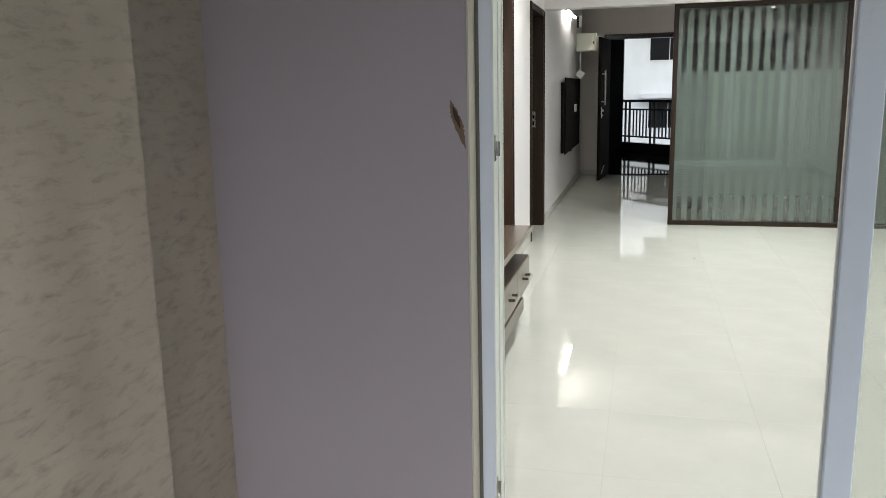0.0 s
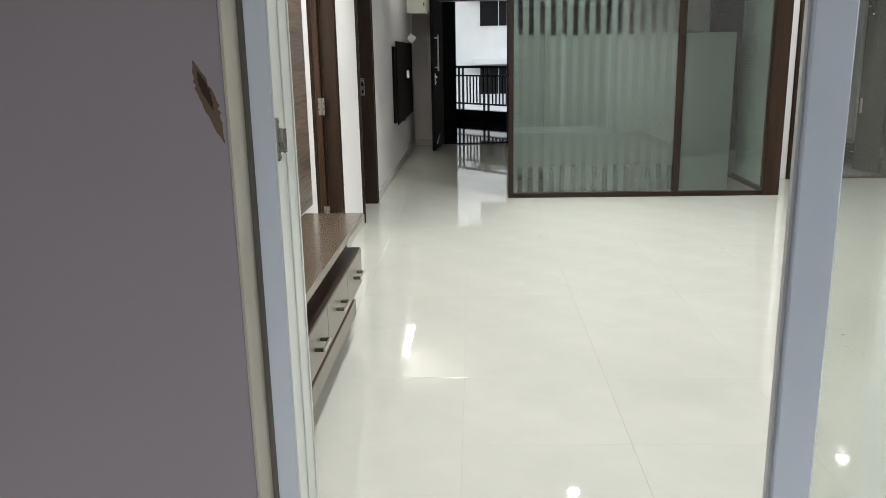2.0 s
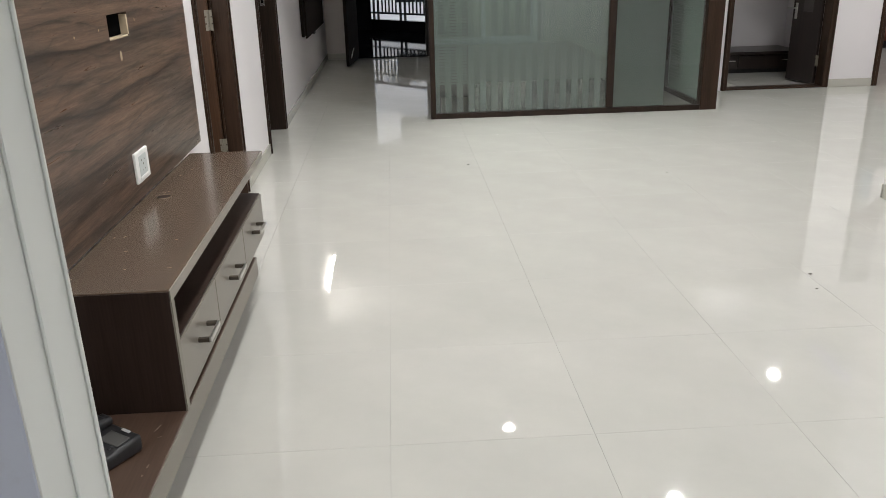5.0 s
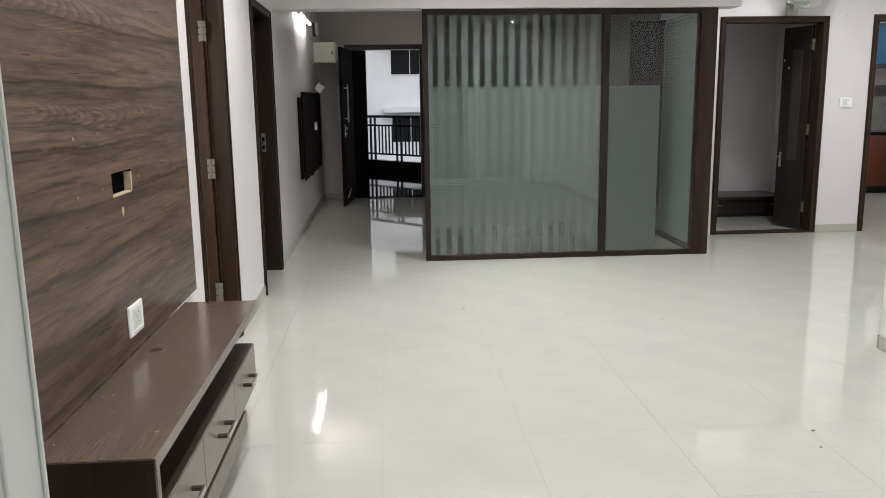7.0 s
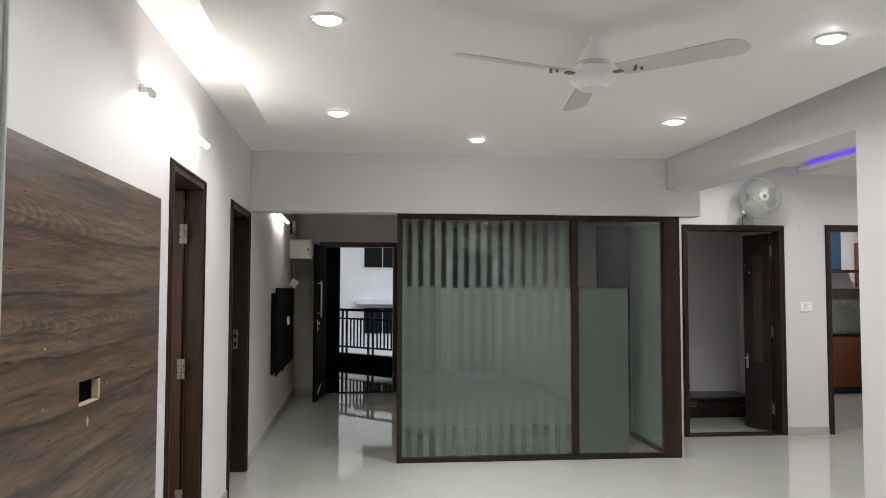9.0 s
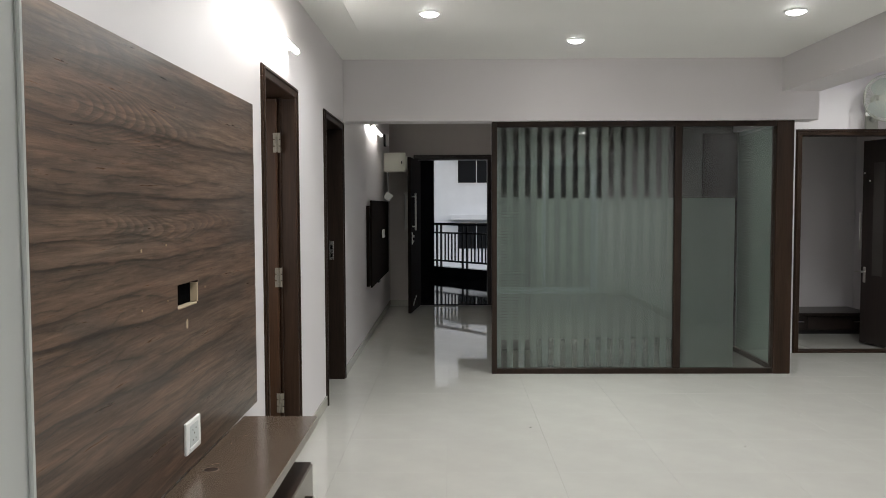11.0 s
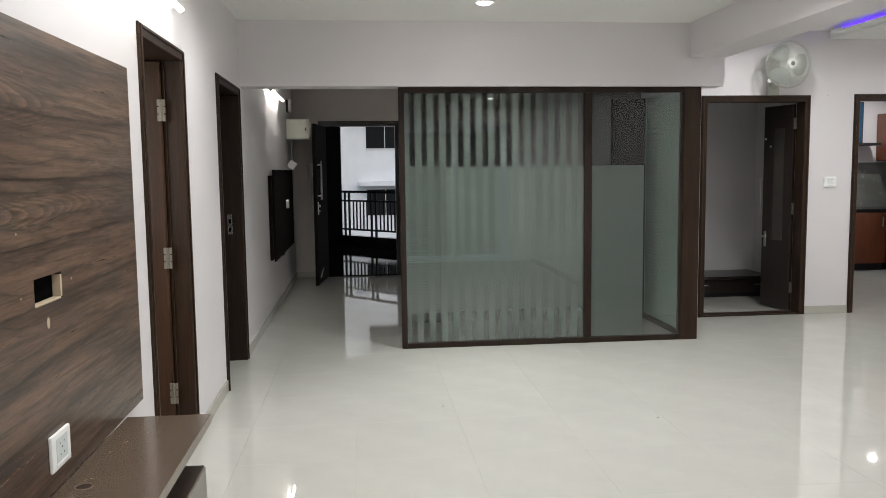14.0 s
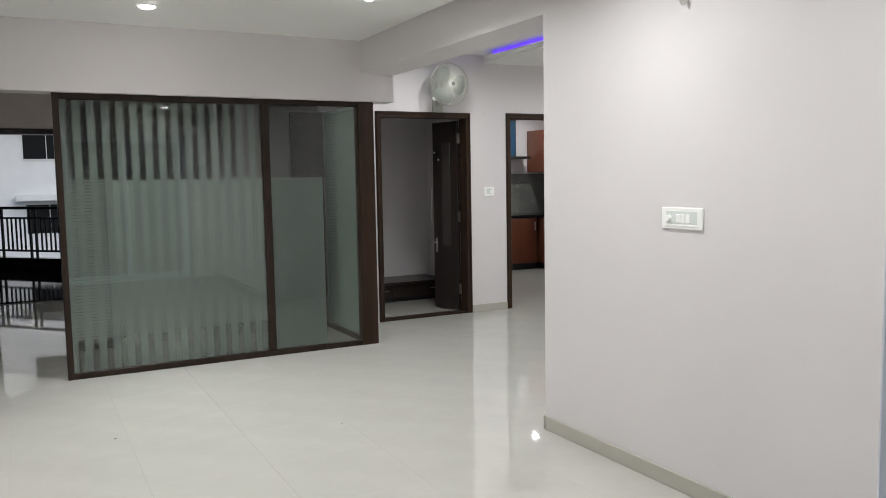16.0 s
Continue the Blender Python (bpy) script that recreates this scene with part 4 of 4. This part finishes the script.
_b = bx((-0.066, -0.030), (-0.085, 0.085), (0.052, 0.072), 0.009, 3)
box(_b, (-0.070, -0.026), (0.048, 0.100), (0.042, 0.070), 0.012, 3)
box(_b, (-0.070, -0.026), (-0.100, -0.048), (0.030, 0.066), 0.012, 3)
part("handset", _b, BLACK_P, phone, smooth=40)
part("display", on_phone(0.026, 0.055, 0, 0.034, 0.019, 0.003, 0.001), SMOKE, phone, "dark grey display window")
part("name_strip", on_phone(0.026, 0.090, 0, 0.015, 0.004, 0.0012, 0.0004), GREY_P, phone, "small pale label strip")
for _i in range(4):
    part("small_key", on_phone(-0.004 + 0.017 * _i, 0.017 + 0.006 * (_i % 2), 0, 0.0045, 0.0035, 0.003, 0.001), BLACK_M, phone)
for _i in range(3):
    for _j in range(4):
        key = part("key", on_phone(-0.002 + 0.026 * _i, -0.012 - 0.021 * _j, 0, 0.009, 0.0065, 0.004, 0.0015), BLACK_M, phone)
        part("digit", on_phone(-0.002 + 0.026 * _i, -0.012 - 0.021 * _j, 0.0038, 0.0018, 0.0028, 0.0005, 0.0), GREY_P, key)

# ---- lamps ----


def downlight(x, y, z, spread=168):
    d = thing("downlight", (x, y, z), "round white recessed ceiling downlight, lit", "ceiling light", "ceiling downlights")
    part("rim", lathe(bmesh.new(), [(0.068, 0), (0.068, -0.006), (0.056, -0.010), (0.054, -0.004)], 32), WHITE_P, d, "", 40)
    part("diffuser", lathe(bmesh.new(), [(0.052, -0.003), (0.051, -0.010), (0.045, -0.016), (0.032, -0.021), (0.014, -0.0235), (0.0, -0.024)], 32), LAMP_W, d, "glowing white domed diffuser", 60)
    lamp = new("downlight_lamp", bpy.data.lights.new("downlight_lamp", "AREA"))
    lamp.data.shape, lamp.data.size, lamp.data.energy, lamp.data.spread = "DISK", 0.08, DOWN, radians(spread)
    lamp.data.color = (0.985, 1.0, 0.97)
    lamp.matrix_basis = pose(x, y, z - 0.026)
    return d


for _x in (0.782, 2.90):
    for _y in (-2.12, -3.80, -5.48):
        downlight(_x, _y, H - 0.10)
downlight(1.825, -0.86, H, 112)
downlight(4.68, 0.0, 2.78)
# unseen, added to brighten the dining area, like the two at x 6.60
downlight(4.55, -2.10, 2.78)
downlight(8.03, 3.66, 2.66)
downlight(6.60, -0.35, 2.70)
downlight(6.60, -2.10, 2.70)


def tube_light(y0, y1, z):
    t = thing("tube_light", (0, (y0 + y1) / 2, z), "lit white tube light in a slim wall fitting", "wall light", "wall tube lights")
    h = (y1 - y0) / 2
    part("fitting", bx((0, 0.022), (-h, h), (0.022, 0.045), 0.004), WHITE_P, t)
    for s in (-1, 1):
        part("end_cap", cyl(bmesh.new(), (0.055, s * h - 0.016, 0), (0.055, s * h + 0.016, 0), 0.017, seg=16), CREAM_P, t, "", 40)
        part("bracket", bx((0.0, 0.055), (s * h - 0.006, s * h + 0.006), (0.006, 0.030), 0.003), CREAM_P, t)
    part("tube", cyl(bmesh.new(), (0.055, -h + 0.012, 0), (0.055, h - 0.012, 0), 0.013, seg=16), TUBE_W, t, "glowing white tube", 40)


tube_light(-3.56, -2.36, 2.29)
tube_light(1.65, 2.85, 2.30)
for _x0, _x1, _y0, _y1 in ((5.455, 5.490, -2.9, 0.60), (5.455, 7.5, 0.60, 0.635)):
    tagged(new("led_strip", mesh_of("led_strip", bx((_x0, _x1), (_y0, _y1), (2.750, 2.776)), LED_B)), "blue glowing led strip in the ceiling cove", "led strip", "cove led strips")

structure("cove_lip", bx((5.385, 5.50), (-2.9, 0.72), (2.722, 2.738), 0.002), CEIL, "white lip of the lit ceiling cove", "trim")

# ---- ceiling fan ----
fan = thing("ceiling_fan", (1.875, -3.75, -0.035), "white three-blade ceiling fan at rest", "fan")
part("rod", cyl(bmesh.new(), (0, 0, 2.50), (0, 0, H - 0.065), 0.013, seg=14), WHITE_P, fan)
part("canopy", lathe(bmesh.new(), [(0.018, 2.545), (0.030, 2.53), (0.048, 2.50), (0.062, 2.475), (0.066, 2.46)], 28), WHITE_P, fan, "", 50)
part("collar", lathe(bmesh.new(), [(0.070, 2.462), (0.074, 2.455), (0.074, 2.445), (0.070, 2.44)], 28), STEEL, fan, "", 50)
part("motor", lathe(bmesh.new(), [(0.06, 2.445), (0.086, 2.438), (0.098, 2.424), (0.100, 2.412), (0.100, 2.396), (0.094, 2.392), (0.094, 2.384), (0.086, 2.372), (0.068, 2.366), (0.060, 2.352), (0.0, 2.347)], 36), WHITE_P, fan, "", 40)
for _ang in (82, 200, 314):
    _b = bmesh.new()
    _n2 = 28
    rows = []
    for _i in range(_n2 + 1):
        u = _i / _n2
        r = 0.125 + 0.52 * u
        w = 0.050 + 0.012 * u
        if u > 0.86:
            w *= math.sqrt(max(0.06, 1 - ((u - 0.86) / 0.145) ** 2))
        rows.append([_b.verts.new((r, s * w, 2.412 - s * w * 0.22 + dz)) for s in (-1, 1) for dz in (0, 0.004)])
    for p, q in zip(rows, rows[1:]):
        for a, c in ((0, 1), (1, 3), (3, 2), (2, 0)):
            _b.faces.new((p[a], p[c], q[c], q[a]))
    _b.faces.new([rows[0][k] for k in (0, 1, 3, 2)])
    _b.faces.new([rows[-1][k] for k in (0, 1, 3, 2)])
    _b.transform(pose(0, 0, 0, 0, 0, _ang))
    bl = part("blade", _b, FAN_W, fan, "greyed white blade")
    _b = bx((0.085, 0.135), (-0.014, 0.014), (2.402, 2.410), 0.002)
    _b.transform(pose(0, 0, 0, 0, 0, _ang))
    part("bracket", _b, HINGE, bl, "dark metal stub")
    for _sx, _sy in ((0.185, 0.010), (0.215, 0.012), (0.200, -0.012)):
        _b = cyl(bmesh.new(), (_sx, _sy, 2.398), (_sx, _sy, 2.414), 0.006, seg=8)
        _b.transform(pose(0, 0, 0, 0, 0, _ang))
        part("screw", _b, HINGE, bl)

# ---- wall fan over the bedroom door ----
wf = thing("wall_fan", (4.92, 0.905, 2.18), "grey-beige plastic wall fan with a wire guard, switched off", "fan")
part("wall_plate", bx((-0.06, 0.06), (-0.03, 0.0), (-0.02, 0.16), 0.01, 2), FAN_P, wf)
part("arm", cyl(bmesh.new(), (0, -0.03, 0.06), (0.0, -0.16, 0.18), 0.030, 0.024), FAN_P, wf, "", 40)
part("motor", lathe(bmesh.new(), [(0.02, -0.10), (0.06, -0.08), (0.07, 0.0), (0.06, 0.06), (0.03, 0.07)], 24, pose(0, -0.18, 0.24, 90, 0, 0)), FAN_P, wf, "", 40)
_m = pose(0, -0.27, 0.24, 90, 0, 0)
_b = bmesh.new()
for _r, _zz, _q in ((0.215, 0, 0.004), (0.216, 0.025, 0.003), (0.145, 0.081, 0.0022), (0.17, -0.06, 0.003)):
    ring(_b, _m @ Matrix.Translation((0, 0, _zz)), _r, _q, 40, 5)
for _k in range(84):
    a = 2 * math.pi * _k / 84
    pts = [(0.05, 0.09), (0.12, 0.085), (0.17, 0.075), (0.213, 0.04), (0.215, 0), (0.17, -0.06), (0.06, -0.075)]
    for (r0, q0), (r1, q1) in zip(pts, pts[1:]):
        cyl(_b, _m @ Vector((r0 * math.cos(a), r0 * math.sin(a), q0)), _m @ Vector((r1 * math.cos(a), r1 * math.sin(a), q1)), 0.0014, seg=4, caps=False)
part("guard", _b, FAN_P, wf, "round wire guard")
part("guard_badge", lathe(bmesh.new(), [(0.046, 0.083), (0.046, 0.092), (0.040, 0.096), (0.0, 0.096)], 24, _m), FAN_P, wf, "", 40)
part("badge_centre", lathe(bmesh.new(), [(0.020, 0.095), (0.020, 0.099), (0.0, 0.099)], 18, _m), SMOKE, wf)
for _k in range(3):
    _b = bmesh.new()
    g = []
    for _i in range(7):
        u = _i / 6
        r = 0.035 + 0.155 * u
        w = 0.35 + 0.45 * math.sin(math.pi * min(1, u * 0.8 + 0.1))
        g.append([_b.verts.new((r * math.cos(s * w + 2.094 * _k), r * math.sin(s * w + 2.094 * _k), 0.022 * s)) for s in (-1, -0.33, 0.33, 1)])
    for p, q in zip(g, g[1:]):
        for a in range(3):
            _b.faces.new((p[a], p[a + 1], q[a + 1], q[a]))
    _b.transform(_m)
    bmesh.ops.solidify(_b, geom=_b.faces[:], thickness=0.003)
    part("blade", _b, FAN_B, wf, "", 60)
for _x in (-0.14, 0.03):
    part("pull_knob", lathe(bmesh.new(), [(0.006, 0), (0.020, 0.006), (0.022, 0.02), (0.012, 0.03), (0.0, 0.03)], 16, pose(_x, -0.20, 0.10 if _x < 0 else 0.06, 90, 0, 0)), WHITE_P, wf, "", 40)

# ---- corridor wall things ----
mb = thing("wall_cabinet", (0, 0, 0), "black-brown wooden cabinet box fixed to the corridor wall", "cabinet")
part("body", bx((0, 0.030), (1.60, 3.60), (0.586, 1.446), 0.003), WENGE_M, mb)
part("door", bx((0.031, 0.047), (1.72, 3.95), (0.56, 1.505), 0.004), WENGE_M, mb)
part("knob", bx((0.047, 0.072), (2.96, 3.10), (1.055, 1.155), 0.005), WHITE_P, mb, "small white plate")
part("catch", bx((0.02, 0.045), (2.6, 2.75), (0.535, 0.56), 0.003), BLACK_P, mb)
db = thing("fuse_box", (0, 0, 0), "cream metal electrical distribution box on the corridor wall", "fuse box")
part("body", bx((0.0, 0.285), (3.80, 3.93), (1.898, 2.155), 0.004), CREAM_P, db)
part("lid", bx((0.002, 0.262), (3.785, 3.80), (1.903, 2.150), 0.004), CREAM_P, db)
part("latch", bx((0.235, 0.250), (3.777, 3.785), (2.00, 2.04), 0.002), BLACK_P, db)
part("bracket", bx((0.285, 0.310), (3.84, 3.87), (1.93, 2.11), 0.003), CREAM_P, db)
rt = thing("wall_router", (0, 0, 0), "small black box with a white front on the corridor wall", "router")
part("body", bx((0, 0.026), (3.82, 3.98), (2.24, 2.40), 0.005), BLACK_P, rt)
part("front", bx((0.027, 0.062), (3.84, 3.96), (2.25, 2.405), 0.005), WHITE_P, rt)
pl = thing("hanging_plug", (0.055, 3.86, 0), "white plug box hanging on its cable below the fuse box", "plug")
part("cable", cyl(bmesh.new(), (0, 0, 1.62), (-0.005, 0.0, 1.90), 0.004, seg=8), WHITE_P, pl)
_b = bx((-0.05, 0.05), (-0.02, 0.02), (-0.05, 0.05), 0.006)
_b.transform(pose(0, 0, 1.572, 0, 35, 0))
part("plug_box", _b, WHITE_P, pl)

# ---- bedroom beyond the door ----
wall("wall_bedroom_left", (4.02, 4.14), (1.05, 4.2), (0, 2.95), WALL, "pale lilac bedroom wall")
wall("wall_bedroom_right", (5.62, 5.74), (1.05, 4.2), (0, 2.95), WALL, "pale lilac bedroom wall")
wall("wall_bedroom_back", (4.02, 5.74), (2.55, 2.70), (0, 2.95), WALL, "pale lilac bedroom back wall", (), "x")
structure("ceiling_bedroom", bx((4.02, 5.74), (1.05, 2.70), (2.66, 2.80)), CEIL, "white bedroom ceiling", "ceiling")
bench = thing("low_cabinet", (0, 0, 0), "black-brown low drawer cabinet against the bedroom wall", "cabinet")
part("top", bx((4.145, 5.56), (1.97, 2.55), (0.215, 0.245), 0.003), WENGE, bench)
part("body", bx((4.16, 5.53), (2.03, 2.54), (0.045, 0.215), 0.002), WENGE, bench)
part("plinth", bx((4.16, 5.53), (2.07, 2.54), (0.0, 0.045)), BLACK_P, bench)
for _x in (4.17, 4.855):
    dr = part("drawer", bx((_x, _x + 0.67), (2.012, 2.03), (0.055, 0.205), 0.003), WENGE, bench)
    part("handle", bx((_x + 0.50, _x + 0.64), (1.99, 2.012), (0.14, 0.149), 0.003), STEEL, dr)

# ---- kitchen beyond its doorway ----
# opening and fill lamp out of view, added to brighten the kitchen
wall("wall_kitchen_right", (8.87, 8.97), (1.05, 4.65), (0, 2.95), WALL, "pale kitchen wall with an opening added for a fill lamp", [(1.4, 2.7, 1.0, 2.3)])
_kl = new("kitchen_fill_light", bpy.data.lights.new("kitchen_fill_light", "AREA"))
_kl.data.shape, _kl.data.size, _kl.data.size_y, _kl.data.energy, _kl.data.color = "RECTANGLE", 1.2, 1.2, 14, (0.95, 0.97, 1.0)
_kl.matrix_basis = pose(8.92, 2.05, 1.65, 0, 90, 0)
wall("wall_kitchen_back", (5.74, 8.87), (4.50, 4.65), (0, 2.95), WALL, "pale kitchen back wall", (), "x")
structure("ceiling_kitchen", bx((5.74, 8.87), (1.05, 4.65), (2.66, 2.80)), CEIL, "white kitchen ceiling", "ceiling")
kc = thing("kitchen_base_cabinet", (0, 0, 0), "red-brown laminate base cabinets along the kitchen back wall", "cabinet")
part("body", bx((6.0, 8.27), (3.92, 4.50), (0.10, 0.83)), CAB_RED, kc)
part("plinth", bx((6.0, 8.27), (3.97, 4.50), (0.0, 0.10)), BLACK_P, kc)
for _k in range(4):
    dr = part("door", bx((6.02 + 0.56 * _k, 6.575 + 0.56 * _k), (3.90, 3.92), (0.11, 0.82), 0.003), CAB_RED, kc)
    part("handle", bx((6.52 + 0.56 * _k, 6.53 + 0.56 * _k), (3.875, 3.90), (0.62, 0.76), 0.002), STEEL, dr)
kd = thing("kitchen_base_cabinet", (0, 0, 0), "red-brown laminate base cabinets along the kitchen side wall", "cabinet")
part("body", bx((8.30, 8.87), (2.9, 4.50), (0.10, 0.83)), CAB_RED, kd)
part("plinth", bx((8.35, 8.87), (2.9, 4.50), (0.0, 0.10)), BLACK_P, kd)
for _k in range(2):
    dr = part("door", bx((8.28, 8.30), (2.91 + 0.5 * _k, 3.40 + 0.5 * _k), (0.11, 0.82), 0.003), CAB_RED, kd)
    part("handle", bx((8.25, 8.28), (2.95 + 0.5 * _k, 3.10 + 0.5 * _k), (0.74, 0.75), 0.002), STEEL, dr)
_b = bx((5.95, 8.87), (3.87, 4.50), (0.83, 0.872), 0.006)
box(_b, (8.25, 8.87), (2.88, 3.869), (0.83, 0.872), 0.006)
tagged(new("worktop", mesh_of("worktop", _b, GRANITE)), "black polished granite kitchen worktop", "worktop")
structure("splashback", bx((5.95, 8.87), (4.485, 4.50), (0.872, 1.52)), GRANITE_G, "speckled grey granite splashback", "splashback")
kw = thing("kitchen_wall_cabinet", (0, 0, 0), "red-brown laminate wall cabinet in the kitchen corner", "cabinet")
part("body", bx((8.475, 8.87), (3.2, 4.485), (1.54, 2.22)), CAB_RED, kw)
for _k in range(2):
    part("door", bx((8.455, 8.475), (3.205 + 0.64 * _k, 3.835 + 0.64 * _k), (1.545, 2.215), 0.003), CAB_RED, kw)
hood = thing("wall_shelf", (0, 0, 0), "thin dark shelf on the kitchen wall", "shelf")
part("board", bx((7.9, 8.36), (4.22, 4.50), (1.76, 1.80), 0.003), BLACK_P, hood)
kwin = thing("window_1", (0, 0, 0), "narrow dark-blue window pane in the kitchen wall", "window", "", "structure")
part("window_frame", bx((7.9, 8.24), (4.47, 4.50), (1.80, 2.40), 0.003), BLACK_P, kwin)
part("pane", bx((7.92, 8.22), (4.462, 4.472), (1.82, 2.38)), BLUEP, kwin)

# ---- hook high on the right wall ----
hk = thing("wall_hook", (3.65, -3.926, 2.22), "small white curved hook high on the lilac wall", "hook")
part("plate", bx((-0.008, 0.0), (-0.014, 0.014), (0.02, 0.09), 0.003), WHITE_P, hk)
_b = bmesh.new()
for _k in range(10):
    _a, _c = math.pi * _k / 10, math.pi * (_k + 1) / 10
    cyl(_b, (-0.030 + 0.024 * math.cos(_a), 0, 0.024 - 0.024 * math.sin(_a)), (-0.030 + 0.024 * math.cos(_c), 0, 0.024 - 0.024 * math.sin(_c)), 0.008, seg=10)
cyl(_b, (-0.006, 0, 0.024), (-0.006, 0, 0.07), 0.008, seg=10)
part("hook_wire", _b, WHITE_P, hk)

# ---- crumbs on the floor, nail mark, scuffs ----
for _x, _y, _r in ((1.413, -1.71, 0.006), (2.647, -4.03, 0.005), (2.70, -3.873, 0.007), (2.65, -2.122, 0.005)):
    _b = bmesh.new()
    bmesh.ops.create_icosphere(_b, subdivisions=1, radius=_r, matrix=Matrix.Diagonal((1.4, 0.9, 0.5, 1)))
    _o = tagged(new("crumb", mesh_of("crumb", _b, SEAL)), "tiny dark crumb of dirt on the tiles", "dirt", "crumbs on the floor")
    _o.location = (_x, _y, _r * 0.45)
tagged(new("nail", mesh_of("nail", cyl(bmesh.new(), (5.491, 0.898, 2.162), (5.491, 0.906, 2.162), 0.006, seg=8), GREY_P)), "small grey nail stuck in the dining wall", "nail")
_rs = random.Random(21)
for _k in range(28):
    _low = _k >= 12
    _x, _y, _a = _rs.uniform(0.06, 0.31), (_rs.uniform(-5.9, -5.12) if _low else _rs.choice((_rs.uniform(-5.0, -4.5), _rs.uniform(-4.95, -3.65)))), _rs.uniform(0, 180)
    _w = _rs.uniform(0.002, 0.007) * (2.2 if _low else 1.0)
    _b = bx((-_w, _w), (-0.0009, 0.0009 + _rs.uniform(0, 0.0015)), (0, 0.0004))
    _b.transform(pose(_x, _y, 0.2052 if _low else 0.5550, 0, 0, _a))
    part("scratch", _b, SCUFF, unit)

for _k in range(9):
    _u, _v, _w = _rs.uniform(0.10, 0.31), _rs.uniform(-5.85, -5.35), _rs.uniform(0.006, 0.016)
    _b = bmesh.new()
    bmesh.ops.create_circle(_b, cap_ends=True, segments=11, radius=_w)
    for _p in _b.verts:
        _p.co *= _rs.uniform(0.45, 1.2)
        _p.co.x *= 0.5
    _b.transform(pose(_u, _v, 0.2054, 0, 0, _rs.uniform(0, 180)))
    part("worn_spot", _b, SCUFF, unit)

# ---- floor tiles ----
P, JX, JY = 0.602, 0.275, -4.985
_mt = mesh_of("tile", bx((0.0003, P - 0.0003), (0.0003, P - 0.0003), (-0.010, 0.0), 0.0003), TILE)
for _i in range(-2, 15):
    for _j in range(-3, 17):
        _x, _y = JX + P * _i, JY + P * _j
        if _y < -6.6 or (_x < -0.4 and not -3.7 < _y < 0.2) or (_y > 0.9 and 1.75 < _x < 4.0) or (_x > 3.8 and _y < -3.2) or _y > 4.6 or (_x > 7.5 and _y < 0.8) or (_x > 7.0 and _y > 3.95):
            continue
        _o = new("tile", _mt)
        _o.parent, _o.location = floor, (_x, _y, 0)
